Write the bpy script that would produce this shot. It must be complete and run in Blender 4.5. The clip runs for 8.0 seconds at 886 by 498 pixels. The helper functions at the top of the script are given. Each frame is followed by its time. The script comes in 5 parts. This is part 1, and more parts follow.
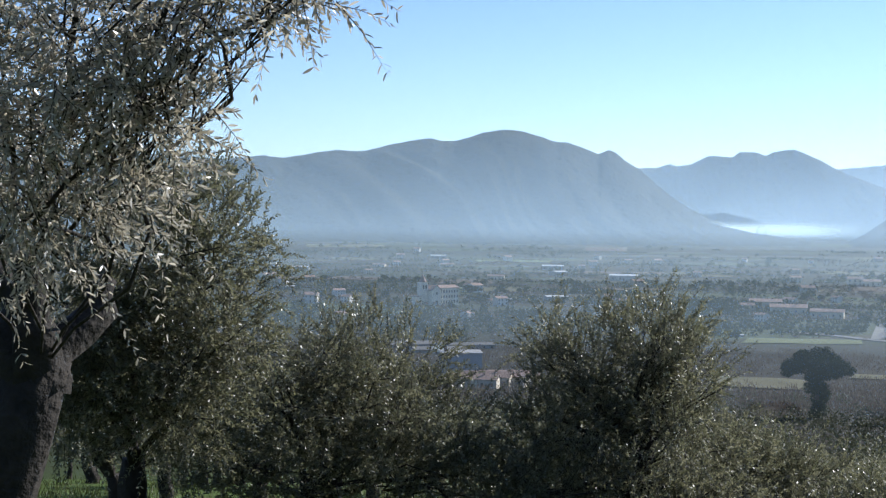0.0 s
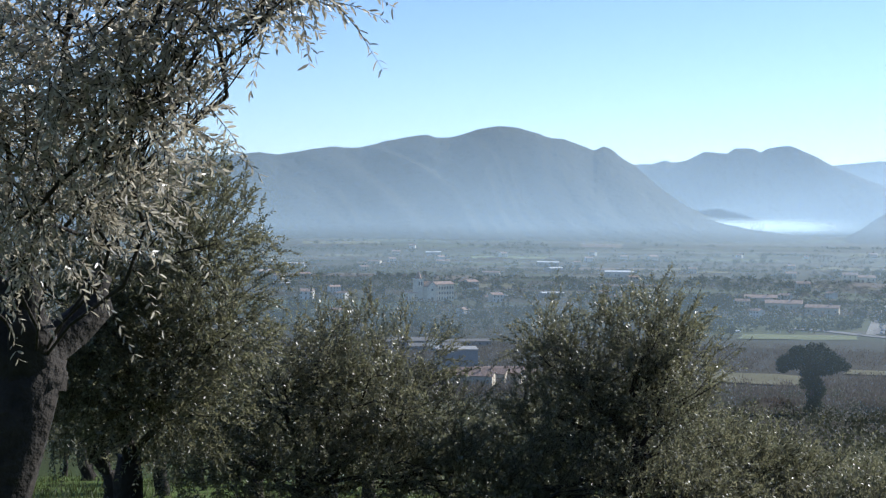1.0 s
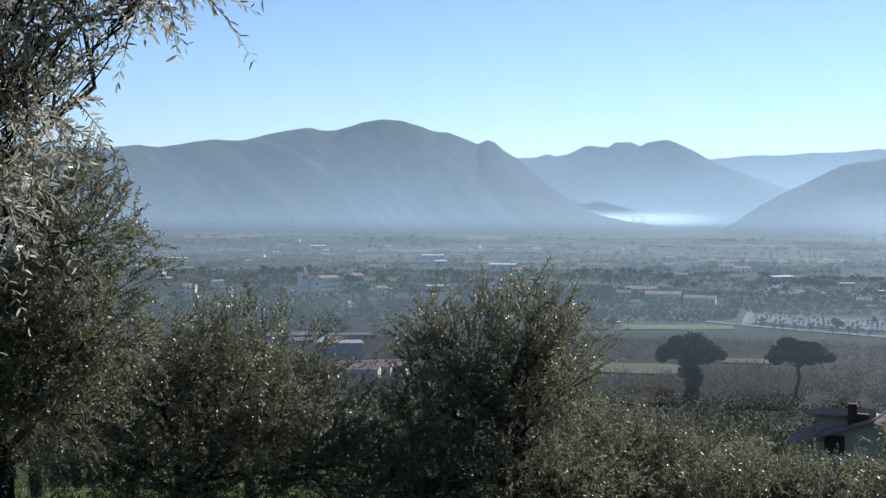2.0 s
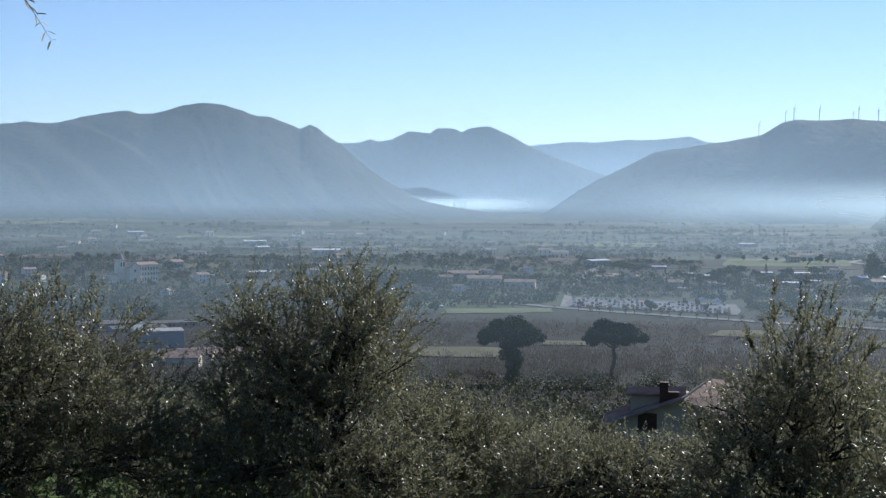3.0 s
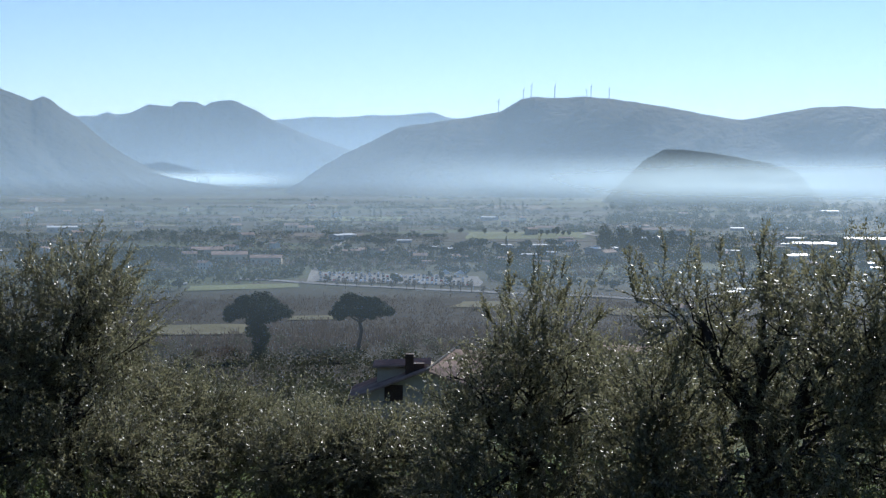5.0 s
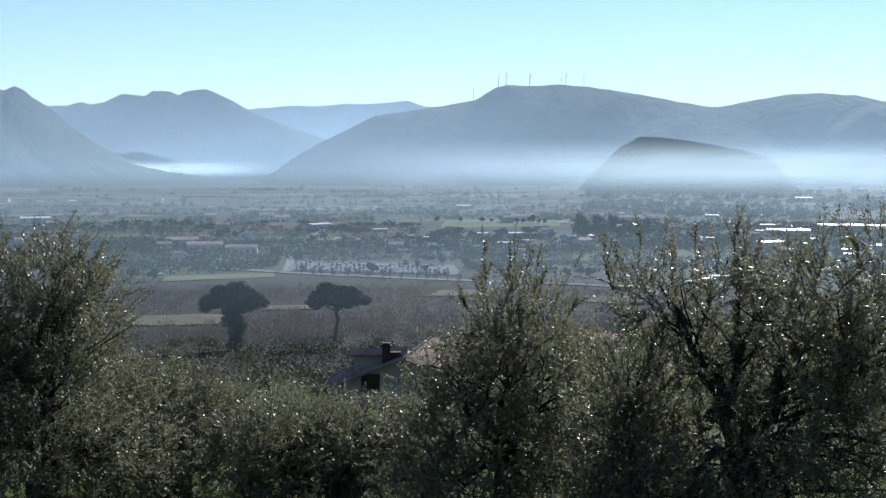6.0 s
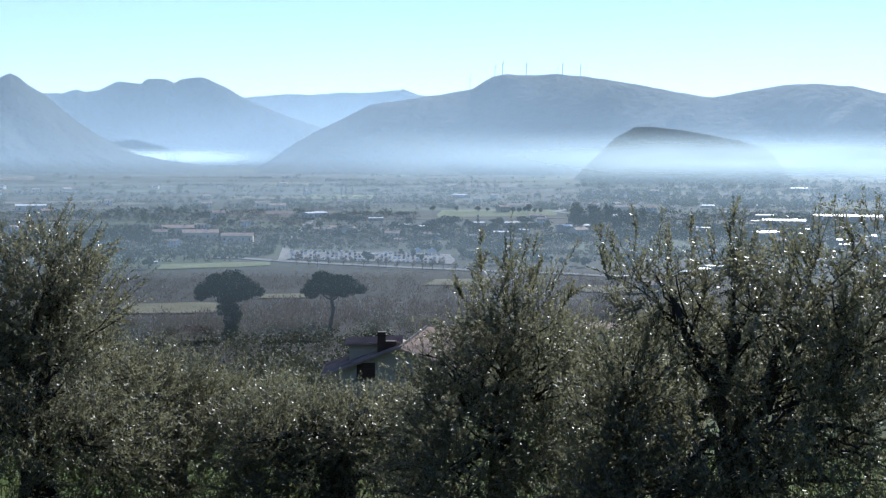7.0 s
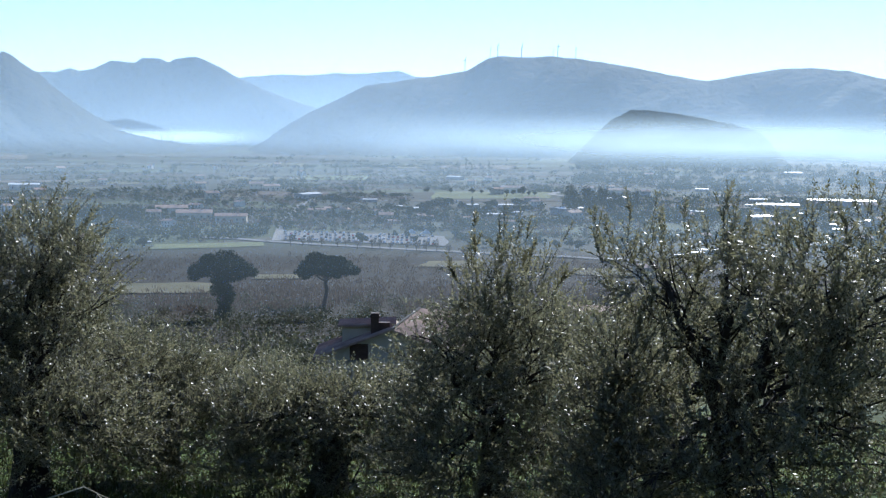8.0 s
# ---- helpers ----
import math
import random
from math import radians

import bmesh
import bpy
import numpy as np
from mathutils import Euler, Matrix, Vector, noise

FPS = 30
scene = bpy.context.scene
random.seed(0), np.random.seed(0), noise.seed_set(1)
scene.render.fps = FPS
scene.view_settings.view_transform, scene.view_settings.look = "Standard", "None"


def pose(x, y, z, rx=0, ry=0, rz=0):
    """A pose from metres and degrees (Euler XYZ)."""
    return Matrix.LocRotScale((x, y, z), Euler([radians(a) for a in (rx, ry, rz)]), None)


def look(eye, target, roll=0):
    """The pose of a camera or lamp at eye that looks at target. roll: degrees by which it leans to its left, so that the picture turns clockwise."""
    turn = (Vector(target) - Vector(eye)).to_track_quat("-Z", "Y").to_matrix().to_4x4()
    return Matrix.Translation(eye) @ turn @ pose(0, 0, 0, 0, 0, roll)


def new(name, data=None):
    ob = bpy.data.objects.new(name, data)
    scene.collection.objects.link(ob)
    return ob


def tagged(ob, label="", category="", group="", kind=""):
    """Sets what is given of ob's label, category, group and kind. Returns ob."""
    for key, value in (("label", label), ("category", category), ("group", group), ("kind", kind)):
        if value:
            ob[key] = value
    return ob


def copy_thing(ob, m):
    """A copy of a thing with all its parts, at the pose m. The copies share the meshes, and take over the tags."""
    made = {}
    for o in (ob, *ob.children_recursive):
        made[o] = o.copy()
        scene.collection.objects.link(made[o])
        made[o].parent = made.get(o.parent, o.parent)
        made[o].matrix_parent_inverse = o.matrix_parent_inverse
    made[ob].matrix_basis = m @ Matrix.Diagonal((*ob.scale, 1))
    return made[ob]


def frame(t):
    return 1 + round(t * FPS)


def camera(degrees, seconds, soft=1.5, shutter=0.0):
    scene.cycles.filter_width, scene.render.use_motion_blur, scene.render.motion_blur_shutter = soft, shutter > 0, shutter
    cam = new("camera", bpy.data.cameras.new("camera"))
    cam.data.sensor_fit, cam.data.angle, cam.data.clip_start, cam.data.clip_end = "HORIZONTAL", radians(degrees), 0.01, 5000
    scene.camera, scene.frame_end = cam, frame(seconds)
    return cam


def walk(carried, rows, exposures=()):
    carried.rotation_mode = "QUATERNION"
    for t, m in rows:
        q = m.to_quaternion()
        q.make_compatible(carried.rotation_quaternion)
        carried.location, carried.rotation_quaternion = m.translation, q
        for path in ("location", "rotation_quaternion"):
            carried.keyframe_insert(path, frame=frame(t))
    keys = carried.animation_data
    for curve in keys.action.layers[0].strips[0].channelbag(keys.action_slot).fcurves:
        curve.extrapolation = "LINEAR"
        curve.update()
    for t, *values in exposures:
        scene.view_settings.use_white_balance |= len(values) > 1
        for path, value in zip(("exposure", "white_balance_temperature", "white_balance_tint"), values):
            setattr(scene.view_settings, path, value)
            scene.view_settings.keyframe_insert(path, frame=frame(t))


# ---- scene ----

# ---- camera ----
EYE = 1.6
cam = camera(39.3, 8.0, soft=1.3)
# seconds, metres to the right, yaw, pitch, roll
ROWS = [
    (0.0, 0, 0.0, -1.35, 0.5),
    (0.5, 0, 0.115, -1.343, 0.451),
    (1.0, 0, -0.209, -1.509, 0.426),
    (1.2, 0.006, -0.658, -1.628, 0.4),
    (2.3, 0.064, -8.065, -1.919, 0.364),
    (2.5, 0.075, -9.797, -2.064, 0.464),
    (3.0, 0.1, -13.676, -2.418, 0.336),
    (3.5, 0.118, -16.614, -2.596, 0.208),
    (4.0, 0.135, -20.175, -2.702, 0.301),
    (4.5, 0.143, -23.097, -3.088, 0.338),
    (5.0, 0.15, -25.375, -3.515, 0.276),
    (5.2, 0.15, -25.87, -3.68, 0.25),
    (6.5, 0.15, -26.573, -4.208, 0.059),
    (7.0, 0.15, -26.684, -4.539, 0.239),
    (7.5, 0.15, -26.699, -4.925, 0.336),
    (8.0, 0.15, -26.978, -5.375, 0.663),
]


def carried_pose(x, yaw, pitch, roll):
    return pose(x, 0, EYE, 0, 0, yaw) @ pose(0, 0, 0, 90 + pitch) @ pose(0, 0, 0, 0, 0, roll)


walk(cam, [(t, carried_pose(x, yaw, pitch, roll)) for t, x, yaw, pitch, roll in ROWS],
     exposures=((0.0, 0.8, 5900, 11), (1.2, 0.75, 5900, 11), (3.0, 0.5, 5900, 11), (5.0, 0.5, 5900, 11), (6.5, 0.7, 5800, 11), (8.0, 0.9, 5600, 11)))

# ---- world and sun ----
SUN_AZ, SUN_EL = 50.0, 29.0
world = bpy.data.worlds.new("sky")
scene.world = world
world.use_nodes = True
wn = world.node_tree.nodes
sky = wn.new("ShaderNodeTexSky")
sky.sky_type, sky.sun_disc = "NISHITA", False
sky.sun_elevation, sky.sun_rotation = radians(SUN_EL), radians(SUN_AZ)
sky.altitude, sky.air_density, sky.dust_density, sky.ozone_density = 100.0, 1.0, 0.0, 4.0
tone = wn.new("ShaderNodeMix")
tone.data_type, tone.blend_type = "RGBA", "MULTIPLY"
tone.inputs[0].default_value, tone.inputs[7].default_value = 1.0, (0.95, 0.93, 1.0, 1.0)
world.node_tree.links.new(sky.outputs[0], tone.inputs[6])
world.node_tree.links.new(tone.outputs[2], wn["Background"].inputs[0])
wn["Background"].inputs[1].default_value = 0.078
sun = new("sun", bpy.data.lights.new("sun", "SUN"))
sun.data.energy, sun.data.angle, sun.data.color = 4.1, radians(0.55), (1.0, 0.95, 0.86)
sun_dir = Vector((math.sin(radians(SUN_AZ)) * math.cos(radians(SUN_EL)), math.cos(radians(SUN_AZ)) * math.cos(radians(SUN_EL)), math.sin(radians(SUN_EL))))
sun.matrix_basis = look(sun_dir * 100, (0, 0, 0))


# ---- materials ----
def material(name):
    m = bpy.data.materials.new(name)
    m.use_nodes = True
    t = m.node_tree
    return m, t.nodes, t.links, t.nodes["Principled BSDF"]


def ramp(nodes, stops, interpolation="LINEAR"):
    r = nodes.new("ShaderNodeValToRGB")
    r.color_ramp.interpolation = interpolation
    while len(r.color_ramp.elements) < len(stops):
        r.color_ramp.elements.new(0.5)
    for e, (p, c) in zip(r.color_ramp.elements, stops):
        e.position, e.color = p, (*c, 1)
    return r


def textured(name, stops, scale, rough=0.8, bump=0.3, bump_scale=None, spec=0.3, per_object=0.0, metal=0.0, stretch=(1, 1, 1)):
    """A surface of two noises, coarse for stains and fine for grain, with relief."""
    m, n, l, b = material(name)
    co = n.new("ShaderNodeTexCoord")
    mp = n.new("ShaderNodeMapping")
    mp.inputs["Scale"].default_value = stretch
    l.new(co.outputs["Object"], mp.inputs[0])
    coarse, fine = n.new("ShaderNodeTexNoise"), n.new("ShaderNodeTexNoise")
    coarse.inputs["Scale"].default_value, coarse.inputs["Detail"].default_value = scale, 6
    fine.inputs["Scale"].default_value, fine.inputs["Detail"].default_value = bump_scale or scale * 9, 4
    for t in (coarse, fine):
        l.new(mp.outputs[0], t.inputs["Vector"])
    mix = n.new("ShaderNodeMath")
    mix.operation = "MULTIPLY_ADD"
    mix.inputs[1].default_value = 0.45
    l.new(fine.outputs[0], mix.inputs[0])
    half = n.new("ShaderNodeMath")
    half.operation = "MULTIPLY_ADD"
    half.inputs[1].default_value, half.inputs[2].default_value = 0.9, -0.18
    l.new(coarse.outputs[0], half.inputs[0])
    l.new(half.outputs[0], mix.inputs[2])
    r = ramp(n, stops)
    l.new(mix.outputs[0], r.inputs[0])
    out = r.outputs[0]
    if per_object:
        info, hsv, mr = n.new("ShaderNodeObjectInfo"), n.new("ShaderNodeHueSaturation"), n.new("ShaderNodeMapRange")
        mr.inputs[3].default_value, mr.inputs[4].default_value = 1 - per_object, 1 + per_object
        l.new(info.outputs["Random"], mr.inputs[0])
        l.new(mr.outputs[0], hsv.inputs["Value"])
        l.new(out, hsv.inputs["Color"])
        out = hsv.outputs[0]
    l.new(out, b.inputs["Base Color"])
    b.inputs["Roughness"].default_value, b.inputs["Specular IOR Level"].default_value, b.inputs["Metallic"].default_value = rough, spec, metal
    if bump:
        bp = n.new("ShaderNodeBump")
        bp.inputs["Strength"].default_value, bp.inputs["Distance"].default_value = bump, 0.3 / scale
        l.new(mix.outputs[0], bp.inputs["Height"])
        l.new(bp.outputs[0], b.inputs["Normal"])
    return m


def leafy(name, dark, light, rough=0.42, spec=0.5, through_light=0.15):
    """Foliage whose leaves differ one by one, with a little light coming through."""
    m, n, l, b = material(name)
    geo = n.new("ShaderNodeNewGeometry")
    r = ramp(n, ((0.0, dark), (0.75, tuple((a + c) / 2 for a, c in zip(dark, light))), (1.0, light)))
    l.new(geo.outputs["Random Per Island"], r.inputs[0])
    l.new(r.outputs[0], b.inputs["Base Color"])
    b.inputs["Roughness"].default_value, b.inputs["Specular IOR Level"].default_value = rough, spec
    tr, mx = n.new("ShaderNodeBsdfTranslucent"), n.new("ShaderNodeMixShader")
    l.new(r.outputs[0], tr.inputs[0])
    mx.inputs[0].default_value = through_light
    l.new(b.outputs[0], mx.inputs[1])
    l.new(tr.outputs[0], mx.inputs[2])
    l.new(mx.outputs[0], n["Material Output"].inputs[0])
    return m


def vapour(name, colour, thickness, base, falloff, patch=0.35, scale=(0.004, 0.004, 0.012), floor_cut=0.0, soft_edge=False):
    """A sunlit sheet whose colour stands in for haze or smoke: thickest at its base, thinning upwards."""
    m, n, l, b = material(name)
    n.remove(b)
    geo, sep = n.new("ShaderNodeNewGeometry"), n.new("ShaderNodeSeparateXYZ")
    l.new(geo.outputs["Position"], sep.inputs[0])

    def calc(op, a, c=None):
        q = n.new("ShaderNodeMath")
        q.operation = op
        for i, v in enumerate((a, c)):
            if v is None:
                continue
            if isinstance(v, (int, float)):
                q.inputs[i].default_value = v
            else:
                l.new(v, q.inputs[i])
        return q.outputs[0]
    mp, tex = n.new("ShaderNodeMapping"), n.new("ShaderNodeTexNoise")
    mp.inputs["Scale"].default_value = scale
    tex.inputs["Scale"].default_value, tex.inputs["Detail"].default_value = 1.0, 5
    l.new(geo.outputs["Position"], mp.inputs[0])
    l.new(mp.outputs[0], tex.inputs["Vector"])
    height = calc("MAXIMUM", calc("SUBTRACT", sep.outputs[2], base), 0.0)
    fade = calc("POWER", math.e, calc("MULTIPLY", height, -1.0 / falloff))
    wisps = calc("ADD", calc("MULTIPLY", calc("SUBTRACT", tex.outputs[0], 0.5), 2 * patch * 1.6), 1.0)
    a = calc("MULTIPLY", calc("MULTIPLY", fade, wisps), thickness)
    if floor_cut:
        a = calc("MULTIPLY", a, calc("MINIMUM", calc("MULTIPLY", height, 1.0 / floor_cut), 1.0))
    if soft_edge:
        uv, s2 = n.new("ShaderNodeUVMap"), n.new("ShaderNodeSeparateXYZ")
        l.new(uv.outputs[0], s2.inputs[0])
        for k in (0, 1):
            e = calc("POWER", calc("SUBTRACT", 1.0, calc("POWER", calc("ABSOLUTE", calc("SUBTRACT", calc("MULTIPLY", s2.outputs[k], 2.0), 1.0)), 2.0)), 1.0 + k)
            a = calc("MULTIPLY", a, e)
    a = calc("MINIMUM", calc("MAXIMUM", a, 0.0), 0.97)
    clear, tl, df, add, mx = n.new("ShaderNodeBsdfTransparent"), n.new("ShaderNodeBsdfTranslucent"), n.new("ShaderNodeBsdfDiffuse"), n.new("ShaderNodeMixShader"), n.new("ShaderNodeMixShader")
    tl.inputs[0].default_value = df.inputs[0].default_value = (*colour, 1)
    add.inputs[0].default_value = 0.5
    # normals fixed along the sun, so sheets look fully lit whichever way they face
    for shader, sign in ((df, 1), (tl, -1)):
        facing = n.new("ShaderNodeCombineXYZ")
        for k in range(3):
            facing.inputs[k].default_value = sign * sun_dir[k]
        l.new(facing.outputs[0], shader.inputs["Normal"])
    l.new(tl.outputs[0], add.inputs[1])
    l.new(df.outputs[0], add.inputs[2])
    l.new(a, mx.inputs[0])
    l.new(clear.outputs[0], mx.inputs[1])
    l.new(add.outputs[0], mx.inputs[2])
    l.new(mx.outputs[0], n["Material Output"].inputs[0])
    return m


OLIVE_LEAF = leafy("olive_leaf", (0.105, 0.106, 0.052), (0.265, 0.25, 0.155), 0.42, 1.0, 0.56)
# Olive leaf again, lighter: sunlight on the overhanging boughs is in the colour.
LIT_LEAF = leafy("pale_olive_leaf", (0.25, 0.22, 0.155), (0.62, 0.56, 0.45), 0.36, 1.0, 0.58)
BUSH_LEAF = leafy("bush_leaf", (0.022, 0.032, 0.012), (0.075, 0.085, 0.036), 0.85, 0.15, 0.15)
PINE_LEAF = leafy("pine_needles", (0.012, 0.022, 0.01), (0.035, 0.05, 0.02), 0.85, 0.15, 0.08)
SCRUB_LEAF = leafy("scrub_leaf", (0.06, 0.066, 0.036), (0.15, 0.15, 0.09), 0.75, 0.2, 0.2)
BARE_TWIG = leafy("bare_twigs", (0.07, 0.056, 0.045), (0.15, 0.12, 0.095), 0.8, 0.2, 0.35)
# Darker than olive bark is: the canopy's shade is put into the colour.
BARK = textured("olive_bark", ((0.2, (0.012, 0.01, 0.008)), (0.8, (0.05, 0.041, 0.033))), 5.0, 0.9, 1.0, 22.0)


def ground_material():
    m, n, l, b = material("land")
    geo, sep = n.new("ShaderNodeNewGeometry"), n.new("ShaderNodeSeparateXYZ")
    l.new(geo.outputs["Position"], sep.inputs[0])
    dist = n.new("ShaderNodeVectorMath")
    dist.operation = "LENGTH"
    l.new(geo.outputs["Position"], dist.inputs[0])

    def noise_at(scale, stops, detail=5):
        t = n.new("ShaderNodeTexNoise")
        t.inputs["Scale"].default_value, t.inputs["Detail"].default_value = scale, detail
        l.new(geo.outputs["Position"], t.inputs["Vector"])
        r = ramp(n, stops)
        l.new(t.outputs[0], r.inputs[0])
        return r.outputs[0], t.outputs[0]

    def blend(factor, a, c):
        x = n.new("ShaderNodeMix")
        x.data_type = "RGBA"
        l.new(factor, x.inputs[0])
        l.new(a, x.inputs[6])
        l.new(c, x.inputs[7])
        return x.outputs[2]

    def span(value, lo, hi):
        r = n.new("ShaderNodeMapRange")
        r.inputs[1].default_value, r.inputs[2].default_value = lo, hi
        l.new(value, r.inputs[0])
        return r.outputs[0]
    grass, fine = noise_at(2.5, ((0.3, (0.035, 0.05, 0.012)), (0.55, (0.075, 0.11, 0.025)), (0.75, (0.11, 0.1, 0.05))), 8)
    scrub, _ = noise_at(0.02, ((0.35, (0.012, 0.012, 0.009)), (0.55, (0.02, 0.017, 0.012)), (0.72, (0.034, 0.029, 0.018))), 8)
    # a patchwork of fields, each with its own crop
    mp, cells = n.new("ShaderNodeMapping"), n.new("ShaderNodeTexVoronoi")
    mp.inputs["Rotation"].default_value, mp.inputs["Scale"].default_value = (0, 0, radians(-24)), (0.0042, 0.0095, 0)
    l.new(geo.outputs["Position"], mp.inputs[0])
    l.new(mp.outputs[0], cells.inputs["Vector"])
    cells.inputs["Scale"].default_value = 1.0
    s3 = n.new("ShaderNodeSeparateXYZ")
    l.new(cells.outputs["Color"], s3.inputs[0])
    crop = ramp(n, ((0.0, (0.02, 0.024, 0.014)), (0.22, (0.036, 0.031, 0.022)), (0.42, (0.024, 0.034, 0.015)), (0.6, (0.045, 0.042, 0.028)), (0.74, (0.055, 0.075, 0.028)), (0.88, (0.08, 0.075, 0.05))), "CONSTANT")
    l.new(s3.outputs[0], crop.inputs[0])
    mottle, _ = noise_at(0.012, ((0.3, (0.022, 0.024, 0.015)), (0.7, (0.05, 0.05, 0.032))), 8)
    half = n.new("ShaderNodeValue")
    half.outputs[0].default_value = 0.4
    fields = blend(half.outputs[0], crop.outputs[0], mottle)
    near = blend(span(dist.outputs[1], 60, 180), grass, scrub)
    l.new(blend(span(dist.outputs[1], 800, 920), near, fields), b.inputs["Base Color"])
    b.inputs["Roughness"].default_value, b.inputs["Specular IOR Level"].default_value = 0.95, 0.1
    bp = n.new("ShaderNodeBump")
    bp.inputs["Strength"].default_value, bp.inputs["Distance"].default_value = 0.6, 0.12
    l.new(fine, bp.inputs["Height"])
    l.new(bp.outputs[0], b.inputs["Normal"])
    return m


LAND = ground_material()
FOREST = textured("wooded_slope", ((0.25, (0.02, 0.024, 0.017)), (0.75, (0.036, 0.039, 0.028))), 0.006, 0.95, 0.4, 0.05, 0.1)

# ---- geometry helpers ----
PROFILE = ((0, 0.0), (14, -2.3), (40, -7.2), (108, -22.4), (290, -43.4), (500, -62.4), (800, -81.4), (2500, -81.4), (4900, -44.4), (6000, -44.4))


def polar(az, d):
    return d * math.sin(radians(az)), d * math.cos(radians(az))


def ground_z(x, y):
    """The hillside before the camera, falling to the plain; the hill climbs behind."""
    d = math.hypot(x, y)
    ahead = max(0.0, min(1.0, 0.5 + (y + 0.25 * x) / (d + 1e-6) * 1.2))
    z = float(np.interp(d, [p[0] for p in PROFILE], [p[1] for p in PROFILE]))
    side = 0.06 * max(0.0, min(-x - 1.0, 30.0))
    bump = 0.0
    if d > 3:
        bump = 0.12 * noise.noise((x * 0.35, y * 0.35, 3.0)) + min(d / 60, 1.0) * 0.6 * noise.noise((x * 0.03, y * 0.03, 7.0)) * (1.0 if d < 900 else 0.3)
    return z * ahead + (1 - ahead) * 0.18 * min(d, 400.0) + side * ahead + bump


def mesh_object(name, verts, faces, mat, parent=None, label="", smooth=False, uvs=None):
    me = bpy.data.meshes.new(name)
    me.from_pydata([tuple(v) for v in verts], [], [tuple(f) for f in faces])
    me.materials.append(mat)
    if smooth:
        me.polygons.foreach_set("use_smooth", [True] * len(me.polygons))
    ob = new(name, me)
    if parent is not None:
        ob.parent = parent
    if label:
        ob["label"] = label
    return ob


def part(name, bm, mat, parent, label=""):
    me = bpy.data.meshes.new(name)
    bm.to_mesh(me)
    bm.free()
    me.materials.append(mat)
    ob = new(name, me)
    ob.parent = parent
    if label:
        ob["label"] = label
    return ob


def grid_faces(rows, cols, wrap=False):
    f = []
    for i in range(rows - 1):
        for j in range(cols if wrap else cols - 1):
            k = (j + 1) % cols
            f.append((i * cols + j, i * cols + k, (i + 1) * cols + k, (i + 1) * cols + j))
    return f


# ---- land ----
radii = [0.0] + list(np.geomspace(0.8, 5200, 190))
SECTORS = 288
verts = [(0, 0, ground_z(0.01, 0.01))]
for r in radii[1:]:
    for k in range(SECTORS):
        x, y = polar(360 * k / SECTORS, r)
        verts.append((x, y, ground_z(x, y)))
faces = [(0, 1 + (k + 1) % SECTORS, 1 + k) for k in range(SECTORS)]
faces += [tuple(1 + i for i in f) for f in grid_faces(len(radii) - 1, SECTORS, True)]
tagged(mesh_object("ground", verts, [f[::-1] for f in faces], LAND, smooth=True), "grassy hillside falling to a wide patchwork plain of fields", "ground", kind="structure")


def range_of_hills(name, label, crest, ridge_at, foot_at, seed, rough=14.0, carve=1.0, slant=5.0):
    """A wooded range. crest: bearing and elevation of its summits and saddles in turn, fitted to the camera's view;
    slant: how far its spurs lean as they run down.
    """
    az = np.arange(crest[0][0], crest[-1][0] + 0.01, 0.07)
    el = np.interp(az, [c[0] for c in crest], [c[1] for c in crest])
    broad = np.convolve(np.pad(el, 20, mode="edge"), np.ones(41) / 41, mode="valid")
    steps = np.concatenate([np.linspace(0, 1, 52), np.linspace(1.02, 1.4, 6)])
    vs = []
    for s in steps:
        for a, fine, wide in zip(az, el, broad):
            e = fine - max(0.0, fine - wide) * (1 - min(s, 1.0) ** 5)
            d = foot_at + (ridge_at - foot_at) * s
            x, y = polar(a, d)
            top = ridge_at * math.tan(radians(e)) + EYE
            low = ground_z(x, y) - 6
            k = s if s <= 1 else max(0.0, 1 - (s - 1) * 1.5)
            shape = 0.45 * k + 0.55 * k * k * (3 - 2 * k)
            along = a + slant * s + 1.6 * noise.noise((a * 0.22, s * 1.3, seed))
            spur = 1 - 2 * abs(noise.noise((along * 0.3, s * 0.5, seed)))
            rib = 1 - 2 * abs(noise.noise((along * 0.95, s * 1.1, seed + 4)))
            gully = noise.fractal((x * 0.0045 + seed, y * 0.0045, seed), 1.0, 2.0, 5)
            high = max(top - low, 0.0) / 300
            z = low + (top - low) * shape + ((spur - 0.5) * 26 + (rib - 0.5) * 13 + gully * 14) * k * (1 - k) ** 0.8 * 1.9 * carve * high
            z += rough * 0.2 * noise.fractal((x * 0.025, y * 0.025, seed), 1.0, 2.0, 5) * k
            vs.append((x, y, z))
    return tagged(mesh_object(name, vs, grid_faces(len(steps), len(az)), FOREST, smooth=True), label, "mountain", kind="structure")


range_of_hills("backdrop_hills_far", "pale blue distant mountain range beyond the valley mouth",
               ((8, 1.6), (14, 2.0), (17.76, 2.37), (19.58, 2.53), (20.6, 2.5), (22.14, 2.62), (23.42, 2.62), (24.84, 2.79), (25.62, 2.52), (30, 2.2), (36, 1.8)), 4850, 4600, 11.0, 12)
range_of_hills("backdrop_hills_middle", "hazy wooded mountain with a double summit",
               ((5.5, 1.6), (8.91, 2.43), (9.67, 2.43), (10.3, 2.61), (10.68, 2.5), (11.31, 2.63), (12.05, 3.0), (13.05, 2.9), (13.41, 3.16), (14.15, 3.13), (14.52, 2.97), (14.88, 3.15), (15.73, 3.25), (16.09, 3.12), (16.82, 2.79), (17.42, 2.44), (18.6, 1.9), (20.5, 1.2), (22.5, 0.6), (25, 0.0)), 4550, 4250, 5.0)
